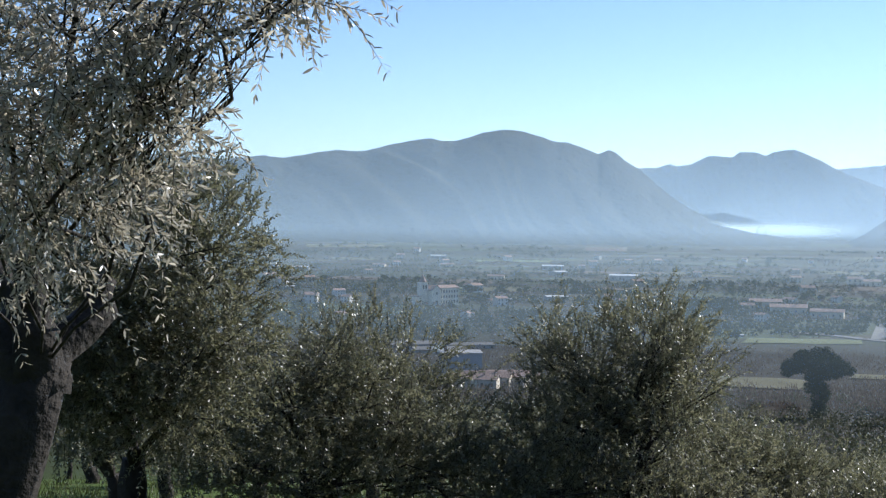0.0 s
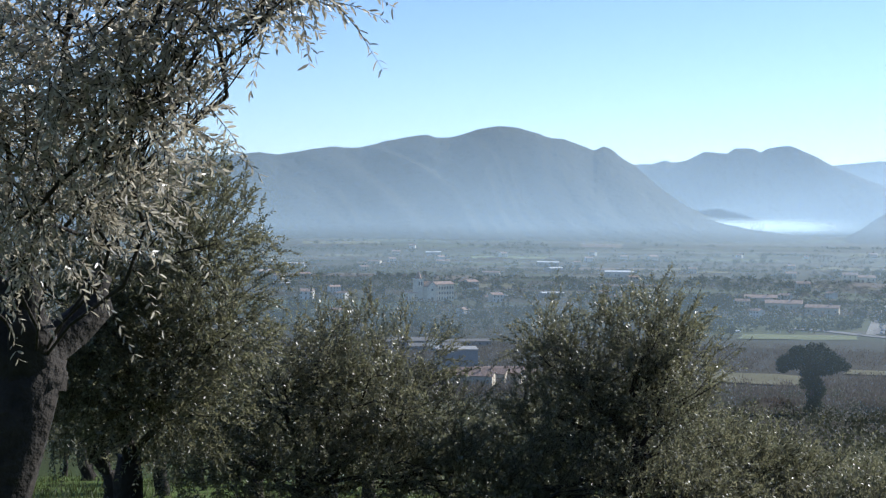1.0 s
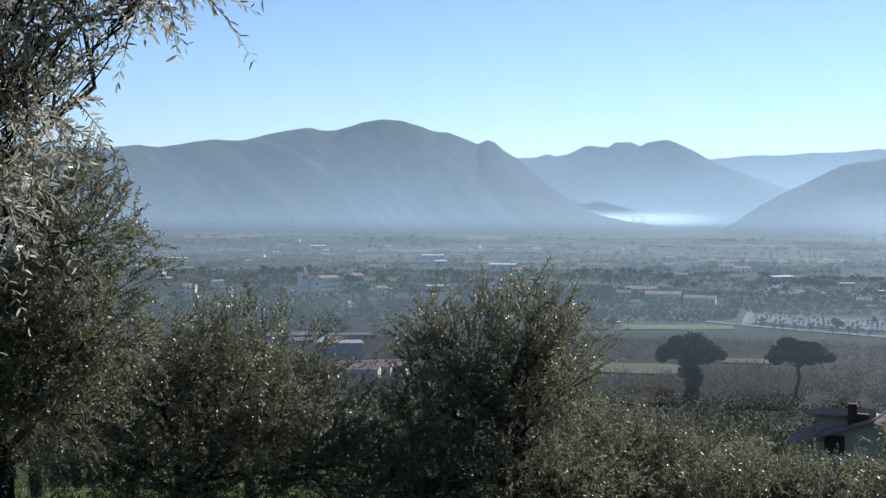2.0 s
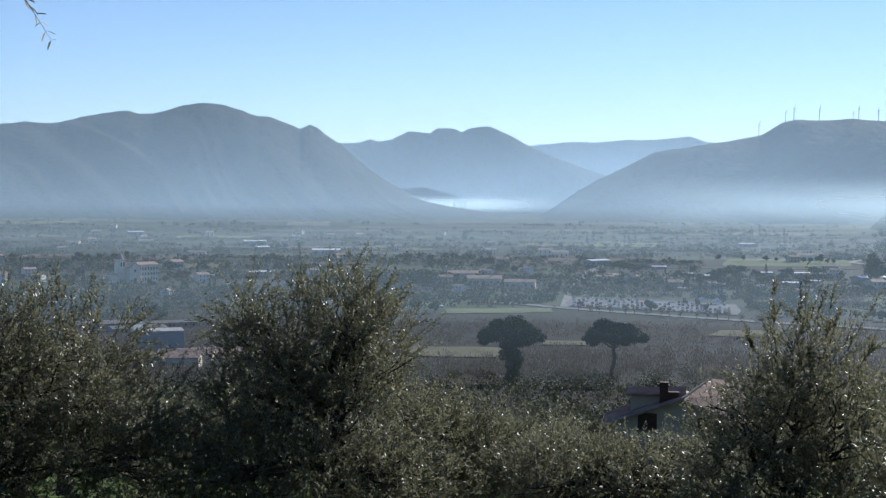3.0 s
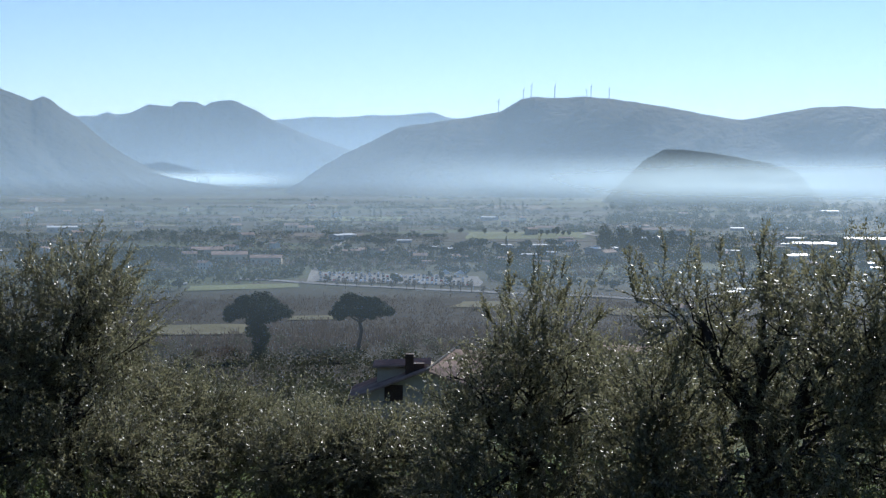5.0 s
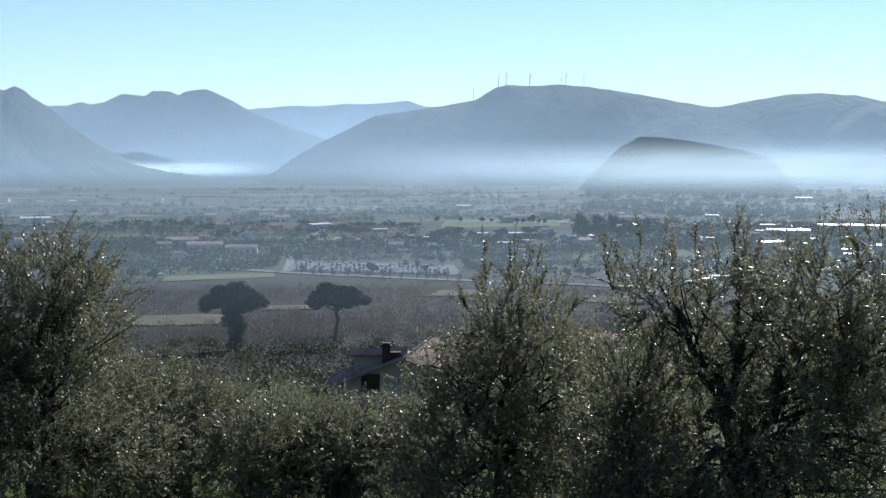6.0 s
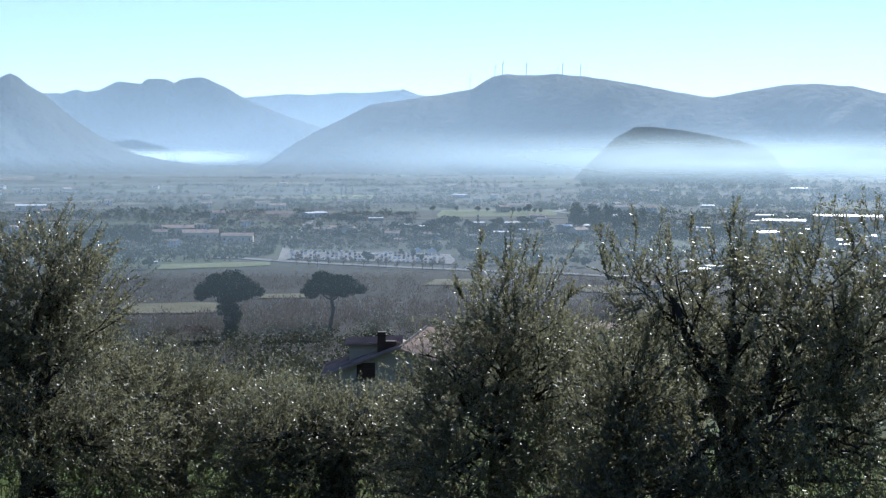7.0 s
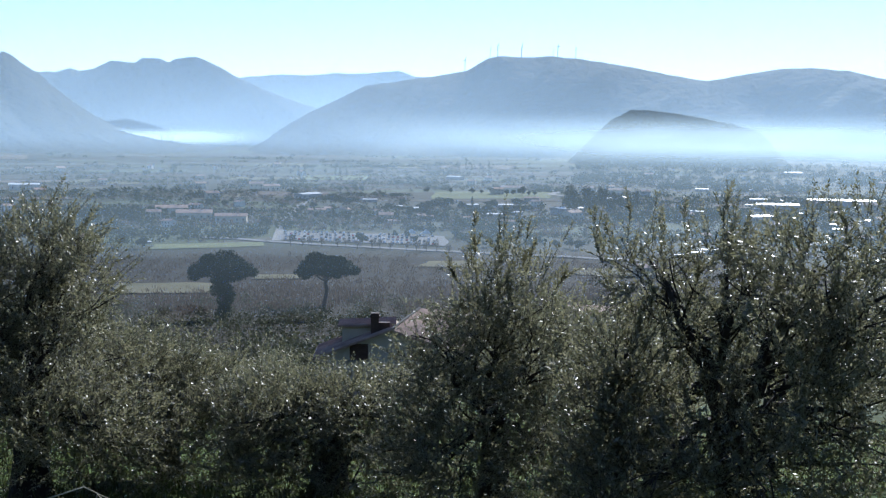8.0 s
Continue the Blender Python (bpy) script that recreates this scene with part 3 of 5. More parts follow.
SHUTTER = textured("brown_wood_shutter", ((0.2, (0.035, 0.02, 0.014)), (0.8, (0.09, 0.052, 0.035))), 2.0, 0.7, 0.3, 18.0, 0.3)
# Paler than asphalt: the backlit glare off its surface is in the colour.
ASPHALT = textured("pale_worn_asphalt", ((0.2, (0.1, 0.098, 0.094)), (0.8, (0.19, 0.185, 0.178))), 0.15, 0.95, 0.1, 4.0, 0.1)
GREEN_FIELD = textured("young_green_crop", ((0.2, (0.085, 0.1, 0.045)), (0.8, (0.15, 0.165, 0.075))), 0.03, 0.95, 0.2, 0.6, 0.1)
STRAW_FIELD = textured("dry_straw_field", ((0.2, (0.07, 0.07, 0.036)), (0.5, (0.1, 0.092, 0.05)), (0.8, (0.14, 0.125, 0.072))), 0.03, 0.95, 0.2, 0.6, 0.1)
SOIL_FIELD = textured("ploughed_soil", ((0.2, (0.07, 0.055, 0.042)), (0.8, (0.14, 0.11, 0.085))), 0.03, 0.95, 0.2, 0.6, 0.1)
PALE_TRACK = textured("pale_gravel", ((0.2, (0.13, 0.125, 0.11)), (0.8, (0.22, 0.21, 0.185))), 0.1, 0.9, 0.2, 3.0, 0.2)
CAR_PAINTS = [textured("car_paint_" + n, ((0.2, c), (0.8, tuple(v * 1.15 for v in c))), 0.4, 0.22, 0.0, 4.0, 0.6) for n, c in (("white", (0.62, 0.62, 0.62)), ("silver", (0.35, 0.36, 0.37)), ("red", (0.3, 0.035, 0.03)), ("dark", (0.03, 0.035, 0.045)))]
RUBBER = textured("tyre_rubber", ((0.2, (0.012, 0.012, 0.012)), (0.8, (0.03, 0.03, 0.03))), 3.0, 0.85, 0.1)
PINE_BARK = textured("pine_bark", ((0.2, (0.05, 0.035, 0.028)), (0.8, (0.17, 0.12, 0.09))), 1.2, 0.9, 0.8, 6.0)


def at(az, d, lift=0.0):
    x, y = polar(az, d)
    return x, y, ground_z(x, y) + lift


def box(bm, x0, x1, y0, y1, z0, z1, bevel=0.0):
    r = bmesh.ops.create_cube(bm, size=1.0)
    for v in r["verts"]:
        v.co = Vector(((x0 + x1) / 2 + v.co.x * (x1 - x0), (y0 + y1) / 2 + v.co.y * (y1 - y0), (z0 + z1) / 2 + v.co.z * (z1 - z0)))
    if bevel:
        bmesh.ops.bevel(bm, geom=list({e for v in r["verts"] for e in v.link_edges}), offset=bevel, segments=1, affect="EDGES")
    return bm


def solid(*dims, bevel=0.0):
    return box(bmesh.new(), *dims, bevel=bevel)


def prism(profile, y0, y1):
    """A closed profile in x and z, drawn out along y."""
    bm = bmesh.new()
    a = [bm.verts.new((x, y0, z)) for x, z in profile]
    b = [bm.verts.new((x, y1, z)) for x, z in profile]
    n = len(profile)
    bm.faces.new(a)
    bm.faces.new(b[::-1])
    for i in range(n):
        bm.faces.new((a[i], b[i], b[(i + 1) % n], a[(i + 1) % n]))
    bmesh.ops.recalc_face_normals(bm, faces=bm.faces)
    return bm


def house(label, w, dp, h, rise, wall_mat, roof_mat, storeys=2, bays=3, chimney=True, category="house", name="house", group="houses on the plain"):
    """A gabled house: its ridge runs along x."""
    base = tagged(new(name), label, category, group)
    prof = [(-dp / 2, -1.5), (dp / 2, -1.5), (dp / 2, h), (0, h + rise), (-dp / 2, h)]
    wall = prism(prof, -w / 2, w / 2)
    wall.transform(Matrix.Rotation(radians(90), 4, "Z"))
    part("wall", wall, wall_mat, base)
    o, th = 0.45, 0.22
    k = rise / (dp / 2)
    prof = [(-dp / 2 - o, h - o * k + 0.02), (0, h + rise + 0.02), (dp / 2 + o, h - o * k + 0.02), (dp / 2 + o, h - o * k + th), (0, h + rise + th + 0.05), (-dp / 2 - o, h - o * k + th)]
    roof = prism(prof, -w / 2 - o, w / 2 + o)
    roof.transform(Matrix.Rotation(radians(90), 4, "Z"))
    part("roof", roof, roof_mat, base)
    if chimney:
        part("chimney", box(solid(w * 0.2, w * 0.2 + 0.7, -0.9, -0.3, h + rise * 0.3, h + rise + 0.9), w * 0.2 - 0.1, w * 0.2 + 0.8, -1.0, -0.2, h + rise + 0.9, h + rise + 1.05), roof_mat, base)
    sh = h / storeys
    wins = solid(-0.5, 0.5, -0.05, 0.05, 0, min(1.4, sh * 0.5))
    me = None
    for s in range(storeys):
        for b in range(bays):
            for side in (-1, 1):
                if s == 0 and b == bays // 2 and side < 0:
                    continue
                ob = part("window", wins, DARK_GLASS, base) if me is None else new("window", me)
                me = ob.data
                ob.parent = base
                ob.location = (-w / 2 + w * (b + 0.5) / bays, side * (dp / 2 + 0.02), s * sh + sh * 0.32)
    part("door", solid(-0.5, 0.5, -dp / 2 - 0.06, -dp / 2 + 0.05, 0, min(2.1, sh * 0.8)), SHUTTER, base)
    return base


def put(ob, az, d, turn=0.0, size=1.0, lift=0.0):
    ob.location = at(az, d, lift)
    ob.rotation_euler = (0, 0, radians(turn - az))
    ob.scale = (size, size, size)
    return ob


def place_copy(ob, az, d, turn=0.0, size=1.0):
    k = size / ob.scale[0]
    return copy_thing(ob, pose(*at(az, d), 0, 0, turn - az) @ Matrix.Diagonal((k, k, k, 1)))


# ---- fields, roads ----
def patch(name, label, corners, mat, lift=0.25, category="field", n=14):
    """Land of one use, laid over the plain between four corners (bearing, distance)."""
    p = [Vector((*polar(*c), 0)) for c in corners]
    vs = []
    for i in range(n + 1):
        for j in range(n + 1):
            q = p[0].lerp(p[1], j / n).lerp(p[3].lerp(p[2], j / n), i / n)
            q += Vector((noise.noise((q.x * 0.02, q.y * 0.02, 1)), noise.noise((q.x * 0.02, q.y * 0.02, 5)), 0)) * 6
            vs.append((q.x, q.y, ground_z(q.x, q.y) + lift))
    return tagged(mesh_object(name, vs, grid_faces(n + 1, n + 1), mat, smooth=True), label, category, kind="structure")


patch("field_1", "bright green field of young crop", ((26.4, 1545), (31.9, 1605), (31.9, 1790), (26.6, 1735)), GREEN_FIELD)
patch("field_2", "straw-coloured meadow among bare thickets", ((12.0, 475), (16.3, 470), (16.3, 540), (12.2, 555)), STRAW_FIELD, 0.6)
patch("field_3", "pale grass strip beside the road", ((25.8, 705), (28.9, 712), (28.7, 800), (26.4, 790)), STRAW_FIELD, 0.5)
patch("field_4", "narrow bright green meadow", ((13.6, 875), (18.9, 893), (18.6, 925), (13.9, 915)), GREEN_FIELD, 0.4)
patch("field_42", "thin straw-coloured strip beyond the pines", ((18.3, 575), (20.9, 580), (20.9, 612), (18.5, 606)), STRAW_FIELD, 0.6)
patch("field_5", "dry field beside the wood", ((33.0, 640), (37.0, 640), (37.2, 720), (33.2, 720)), STRAW_FIELD, 0.5)
rng = random.Random(5)
for i in range(34):
    az, d = rng.uniform(-10, 49), rng.choice((1450, 1650, 1900, 2150, 2450, 2750, 3050)) + rng.uniform(-90, 90)
    wide, deep = rng.uniform(1.5, 4.5), d * rng.uniform(0.035, 0.09)
    patch("field_%d" % (i + 6), "flat strip of farmland on the plain", ((az, d), (az + wide, d + rng.uniform(-30, 30)), (az + wide, d + deep), (az, d + deep)), rng.choice((GREEN_FIELD, STRAW_FIELD, STRAW_FIELD, SOIL_FIELD, SOIL_FIELD)), 0.3 + i * 0.02, n=6)


def road(name, label, points, width, mat, lift=0.6):
    pts = [Vector((*polar(a, d), 0)) for a, d in points]
    vs, dense = [], []
    for a, b in zip(pts, pts[1:]):
        dense += [a.lerp(b, k / 8) for k in range(8)]
    dense.append(pts[-1])
    for i, p in enumerate(dense):
        t = (dense[min(i + 1, len(dense) - 1)] - dense[max(i - 1, 0)]).normalized()
        s = Vector((-t.y, t.x, 0)) * width / 2
        for q, dz in ((p - s, -0.4), (p - s, 0), (p + s, 0), (p + s, -0.4)):
            vs.append((q.x, q.y, ground_z(p.x, p.y) + lift + dz))
    return tagged(mesh_object(name, vs, grid_faces(len(dense), 4), mat), label, "road", kind="structure")


road("road_1", "pale asphalt road along the car park", ((15.5, 975), (17.3, 958), (18.9, 934), (20.9, 911), (23.5, 886), (26.2, 868), (28.0, 856), (31.5, 840), (36, 820)), 11, ASPHALT)
road("road_2", "pale country road running off across the plain", ((19.3, 940), (19.5, 1060), (19.86, 1191), (20.2, 1340), (20.8, 1496), (21.4, 1574), (22.4, 1640)), 7, PALE_TRACK)
# road_3's pale gravel colour stands in for sun glare on asphalt.
road("road_3", "sunlit curving road by the warehouses", ((42.0, 1250), (42.6, 1166), (43.4, 1025), (44.2, 939), (46, 890)), 12, PALE_TRACK)
road("road_4", "pale country lane between fields", ((31.6, 1880), (32.3, 1780), (31.9, 1700), (33.5, 1600), (36, 1560)), 10, PALE_TRACK)
road("road_5", "long straight lane edging the fields", ((22, 1480), (27, 1500), (32, 1535), (38, 1560)), 9, SOIL_FIELD)
patch("car_park", "grey asphalt car park under scattered trees", ((19.4, 945), (27.0, 900), (27.2, 985), (19.7, 1030)), ASPHALT, 0.7, "car park")


OPEN = ((25.6, 32.4, 1400, 1760), (12.2, 16.4, 440, 545), (18.2, 21.0, 560, 620), (13.4, 19.0, 840, 930), (25.5, 29.2, 690, 805), (19.0, 27.5, 840, 1040))


def clear_land(a, d):
    return any(a0 < a < a1 and d0 < d < d1 for a0, a1, d0, d1 in OPEN)


# ---- trees of the plain ----
def clumps(rng, centres, dims, count, size, flat=0.0):
    """Small ragged leaf clumps spread over ellipsoid masses."""
    n = len(centres)
    k = rng.randint(0, n, count)
    out = unit(rng.normal(size=(count, 3)))
    p = np.asarray(centres)[k] + out * np.asarray(dims)[k] * (rng.uniform(0.5, 1.08, (count, 1)))
    u = unit(rng.normal(size=(count, 3)))
    v = unit(np.cross(u, rng.normal(size=(count, 3))))
    s = size * rng.uniform(0.5, 1.3, (count, 1))
    q = np.stack([p + u * s, p + v * s * 0.7, p - u * s * 0.8, p - v * s * 0.8], 1)
    return q.reshape(-1, 3), np.arange(count * 4).reshape(-1, 4)


def plain_tree(label, kind_name, height, wide, mat, seed, shape="round", count=420, size=0.55, name="tree", bark=PINE_BARK):
    rs = np.random.RandomState(seed)
    base = tagged(new(name), label, kind_name, "trees of the plain")
    if shape == "cypress":
        cs = [(0, 0, height * f) for f in (0.18, 0.35, 0.52, 0.7, 0.86)]
        ds = [(wide * w, wide * w, height * 0.17) for w in (0.42, 0.5, 0.45, 0.33, 0.17)]
        trunk = [[((0, 0, -0.4), 0.25), ((0, 0, height * 0.5), 0.12)]]
    elif shape == "poplar":
        cs = [(rs.normal() * 0.3, rs.normal() * 0.3, height * f) for f in (0.3, 0.48, 0.66, 0.82)]
        ds = [(wide * w, wide * w, height * 0.16) for w in (0.4, 0.5, 0.42, 0.25)]
        trunk = [[((0, 0, -0.4), 0.3), ((0, 0, height * 0.8), 0.06)]]
    elif shape == "umbrella":
        cs = [(rs.uniform(-0.36, 0.36) * wide, rs.uniform(-0.36, 0.36) * wide, height * rs.uniform(0.8, 0.9)) for _ in range(11)]
        ds = [(wide * 0.22, wide * 0.22, height * 0.085)] * 11
        trunk = [[((0, 0, -0.4), 0.5), ((0.2, 0, height * 0.5), 0.36), ((0.1, 0.1, height * 0.66), 0.3)]] + [[((0.1, 0.1, height * 0.62), 0.2), (tuple(0.6 * a + 0.4 * b for a, b in zip(c, (0, 0, height * 0.7))), 0.13), (c, 0.05)] for c in cs]
    else:
        cs = [(rs.uniform(-0.28, 0.28) * wide, rs.uniform(-0.28, 0.28) * wide, height * rs.uniform(0.38, 0.8)) for _ in range(8)]
        ds = [(wide * rs.uniform(0.16, 0.28), wide * rs.uniform(0.16, 0.28), height * rs.uniform(0.13, 0.22)) for _ in range(8)]
        trunk = [[((0, 0, -0.4), 0.32), ((0.1, 0, height * 0.35), 0.22), ((0, 0, height * 0.6), 0.1)]] + [[((0.1, 0, height * 0.3), 0.12), (c, 0.03)] for c in cs]
    v, f = tube(trunk, 6, 0.1, seed)
    mesh_object("trunk", v, f, bark, base)
    v, f = clumps(rs, cs, ds, count, size)
    quick_mesh("crown", v, f, mat, base, "stuff")
    return base


BROAD = [plain_tree("dark evergreen tree with a rounded crown", "tree", h, w, BUSH_LEAF, 30 + i, "round", 900, 0.62) for i, (h, w) in enumerate(((9, 9), (12, 10), (7, 8)))]
BARE = [plain_tree("bare brown winter tree by a field", "tree", h, w, BARE_TWIG, 40 + i, "round", 300, 0.4) for i, (h, w) in enumerate(((9, 8), (11, 8)))]
CYPRESS = [plain_tree("dark slender cypress standing among fields", "cypress", h, w, PINE_LEAF, 50 + i, "cypress", 420, 0.5, "cypress") for i, (h, w) in enumerate(((17, 4.2), (21, 5)))]
POPLAR = [plain_tree("tall thin poplar on the plain", "poplar", h, w, BUSH_LEAF, 60 + i, "poplar", 360, 0.6, "poplar") for i, (h, w) in enumerate(((24, 6), (20, 5)))]
UMBRELLA = [plain_tree("stone pine with a flat spreading crown", "pine", h, w, PINE_LEAF, 70 + i, "umbrella", 900, 0.7, "stone_pine") for i, (h, w) in enumerate(((16, 20), (15, 16)))]
GUM = [plain_tree("tall ragged eucalyptus in a grove", "eucalyptus", h, w, BUSH_LEAF, 80 + i, "round", 900, 0.8, "eucalyptus") for i, (h, w) in enumerate(((27, 15), (31, 14)))]

used = set()


def grow(kinds, az, d, size=1.0):
    ob = kinds[rng.randrange(len(kinds))]
    if ob.name in used:
        return place_copy(ob, az, d, rng.uniform(0, 360), size)
    used.add(ob.name)
    return put(ob, az, d, rng.uniform(0, 360), size)


for az, d in ((-0.83, 871), (-1.27, 875), (1.08, 857), (3.01, 941), (3.24, 945), (-0.54, 868), (12.9, 1075), (13.15, 1080), (28.3, 1260), (-4.6, 1290), (-4.45, 1295), (37.2, 1900), (21.9, 1010), (34.5, 1750)):
    grow(CYPRESS, az, d, rng.uniform(0.85, 1.1))
for az, d in ((-0.2, 862), (0.2, 858), (0.6, 866), (-1.0, 880), (0.9, 850), (-2.6, 830), (-2.9, 838), (-2.3, 845), (2.1, 985), (1.9, 1100), (3.6, 1000), (5.4, 930), (18.8, 1053), (13.3, 885), (12.4, 900), (27.3, 1685), (28.3, 1691), (28.75, 1694), (29.24, 1697), (26.2, 1690), (23.5, 2041), (25.4, 2053), (25.7, 2055), (18.2, 2115), (13.1, 1120), (12.6, 1140), (28.8, 1180), (30.6, 1660), (30.9, 1665), (30.2, 1670), (29.9, 1672), (31.2, 1668)):
    grow(BROAD, az, d, rng.uniform(0.8, 1.25))
for az, d in ((28.27, 2623), (28.66, 2626), (29.05, 2630), (20.3, 2281), (20.6, 2285), (28.0, 2620), (22.0, 2207), (22.2, 2209), (22.5, 2209)):
    grow(POPLAR, az, d, rng.uniform(0.8, 1.1))
for k in range(9):
    grow(POPLAR, 5.4 + k * 0.16, 1500 + k * 2, 0.42 + 0.1 * rng.random())
for az, d, s in ((1.25, 1195, 1.25), (27.05, 1096, 1.6), (26.4, 1110, 1.3), (21.8, 1233, 1.3), (22.6, 1240, 1.1), (23.5, 2030, 1.4)):
    grow(UMBRELLA, az, d, s)
for k in range(17):
    grow(GUM, 32.6 + k * 0.2 + rng.uniform(-0.1, 0.1), 1250 + rng.uniform(-60, 80), rng.uniform(0.75, 1.05))
for k in range(15):
    grow(BARE, 19.9 + k * 0.53 + rng.uniform(-0.12, 0.12), 898 - k * 3 + rng.uniform(-5, 5), rng.uniform(0.7, 1.0))
for k in range(42):
    grow(rng.choice((BROAD, BROAD, UMBRELLA)), rng.uniform(20.3, 31), rng.uniform(1040, 1400), rng.uniform(0.7, 1.15))
for k in range(7):
    grow(BROAD, rng.uniform(20, 27), rng.uniform(915, 1000), rng.uniform(0.5, 0.8))
for k in range(40):
    grow(rng.choice((BROAD, BROAD, CYPRESS)), rng.uniform(-7, 8), rng.uniform(860, 1350), rng.uniform(0.7, 1.1))
# hedgerows: trees stand in rows along the field edges
for k in range(58):
    az, d = rng.uniform(-9, 49), math.exp(rng.uniform(math.log(880), math.log(2900)))
    run, kinds = rng.randint(2, 6), rng.choice((BROAD, BROAD, BARE))
    step = 11 / d * 57.3
    for j in range(run):
        a2, d2 = az + j * step * rng.uniform(0.7, 1.3), d + j * rng.uniform(-6, 6)
        if not clear_land(a2, d2):
            grow(kinds, a2, d2, rng.uniform(0.6, 1.15))


def far_woods(name, label, count, near, far, mat, seed, low, high, az0=-12, az1=50, per=26, gate=0.0, leaf=(0.14, 0.36), upright=False):
    """Distant hedges and copses as one mass of leaf clumps."""
    rs = np.random.RandomState(seed)
    cs, ds = [], []
    while len(cs) < count:
        a, d = rs.uniform(az0, az1), math.exp(rs.uniform(math.log(near), math.log(far)))
        x, y = polar(a, d)
        if noise.noise((x * 0.003 + seed, y * 0.011, 2.0)) < gate or clear_land(a, d):
            continue
        h = rs.uniform(low, high)
        cs.append((x, y, ground_z(x, y) + h * 0.45))
        ds.append((h * rs.uniform(0.5, 1.1), h * rs.uniform(0.5, 1.1), h * 0.55))
    n = count * per
    k = np.repeat(np.arange(count), per)
    out = unit(rs.normal(size=(n, 3)))
    p = np.asarray(cs)[k] + out * np.asarray(ds)[k] * rs.uniform(0.4, 1.1, (n, 1))
    u = unit(rs.normal(size=(n, 3)))
    if upright:
        u = unit(u * 0.35 + np.array([0, 0, 1.0]))
    v = unit(np.cross(u, rs.normal(size=(n, 3)))) * (0.22 if upright else 1.0)
    s = np.asarray(ds)[k][:, 2:] * rs.uniform(leaf[0], leaf[1], (n, 1))
    q = np.stack([p + u * s, p + v * s, p - u * s, p - v * s], 1).reshape(-1, 3)
    ob = quick_mesh(name, q, np.arange(n * 4).reshape(-1, 4), mat, None, "stuff")
    return tagged(ob, label, "woodland", kind="stuff")


def hedge_rows(name, label, count, near, far, mat, seed, low, high, per=22):
    """Hedges along the field edges: bushes in long rows, all lying much the same way, as one mass of leaves."""
    rs = np.random.RandomState(seed)
    cs, ds = [], []
    for _ in range(count):
        a, d = rs.uniform(-12, 51), math.exp(rs.uniform(math.log(near), math.log(far)))
        x0, y0 = polar(a, d)
        way = radians(-14 + rs.normal() * 9 + (90 if rs.uniform() < 0.16 else 0))
        run, h0, gap = rs.uniform(40, 330), rs.uniform(low, high), rs.uniform(3.5, 8)
        for k in range(int(run / gap)):
            if noise.noise((k * 0.21, seed, d)) < -0.18:
                continue
            x, y = x0 + math.cos(way) * k * gap + rs.normal() * 1.5, y0 + math.sin(way) * k * gap + rs.normal() * 1.5
            b, r = math.degrees(math.atan2(x, y)), math.hypot(x, y)
            if clear_land(b, r) or r < 840:
                continue
            h = h0 * rs.uniform(0.5, 1.25)
            cs.append((x, y, ground_z(x, y) + h * 0.42))
            ds.append((h * rs.uniform(0.5, 0.9), h * rs.uniform(0.5, 0.9), h * 0.52))
    n = len(cs) * per
    k = np.repeat(np.arange(len(cs)), per)
    out = unit(rs.normal(size=(n, 3)))
    p = np.asarray(cs)[k] + out * np.asarray(ds)[k] * rs.uniform(0.4, 1.1, (n, 1))
    u = unit(rs.normal(size=(n, 3)))
    v = unit(np.cross(u, rs.normal(size=(n, 3))))
    s = np.asarray(ds)[k][:, 2:] * rs.uniform(0.2, 0.45, (n, 1))
    q = np.stack([p + u * s, p + v * s, p - u * s, p - v * s], 1).reshape(-1, 3)
    return tagged(quick_mesh(name, q, np.arange(n * 4).reshape(-1, 4), mat, None, "stuff"), label, "woodland", kind="stuff")


hedge_rows("hedgerow", "dark hedges in long rows between the fields", 330, 900, 3500, BUSH_LEAF, 3, 2.5, 7.5)
hedge_rows("orchard_row", "brown bare rows of vines and fruit trees", 170, 880, 2600, BARE_TWIG, 13, 2.0, 4.5)
far_woods("copse", "dark copses scattered over the plain", 900, 980, 3400, BUSH_LEAF, 3, 4, 10, per=40, gate=0.22, leaf=(0.16, 0.4))
far_woods("orchard", "brown bare orchards and scrub on the plain", 1500, 850, 3000, BARE_TWIG, 8, 2.5, 6, per=36, gate=0.12)
far_woods("wood", "misty belt of trees before the mountains", 520, 1900, 3100, BUSH_LEAF, 6, 7, 13, 33, 52, 50, 0.0)
far_woods("thicket", "brown leafless thicket on the lower slope", 5600, 330, 850, BARE_TWIG, 9, 1.6, 4.6, -12, 52, 34, -1.0, (0.14, 0.36), True)
far_woods("scrub", "dark green scrub on the slope below the olives", 1000, 135, 380, SCRUB_LEAF, 4, 1.6, 4.6, -12, 52, 160, -0.4, (0.045, 0.12))

# ---- houses of the plain ----
A = house("two-storey plastered farmhouse with a tiled roof", 12, 9, 6.2, 1.7, PLASTER, TILE)
B = house("white two-storey house with a tiled roof", 10, 9, 6.0, 1.6, WHITE_WALL, TILE)
C = house("long low farm building with a tiled roof", 20, 9, 4.2, 1.5, PLASTER, TILE, 1, 5)
D = house("low shed with a shining sheet metal roof", 24, 12, 4.6, 0.9, GREY_WALL, METAL_ROOF, 1, 4, False, "shed", "shed", "sheds on the plain")
E = house("white three-storey block with a tiled roof", 13, 11, 9.3, 1.6, WHITE_WALL, TILE, 3, 4)
placed = set()


def settle(kind, az, d, turn, size=1.0):
    if kind.name in placed:
        return place_copy(kind, az, d, turn, size)
    placed.add(kind.name)
    return put(kind, az, d, turn, size)


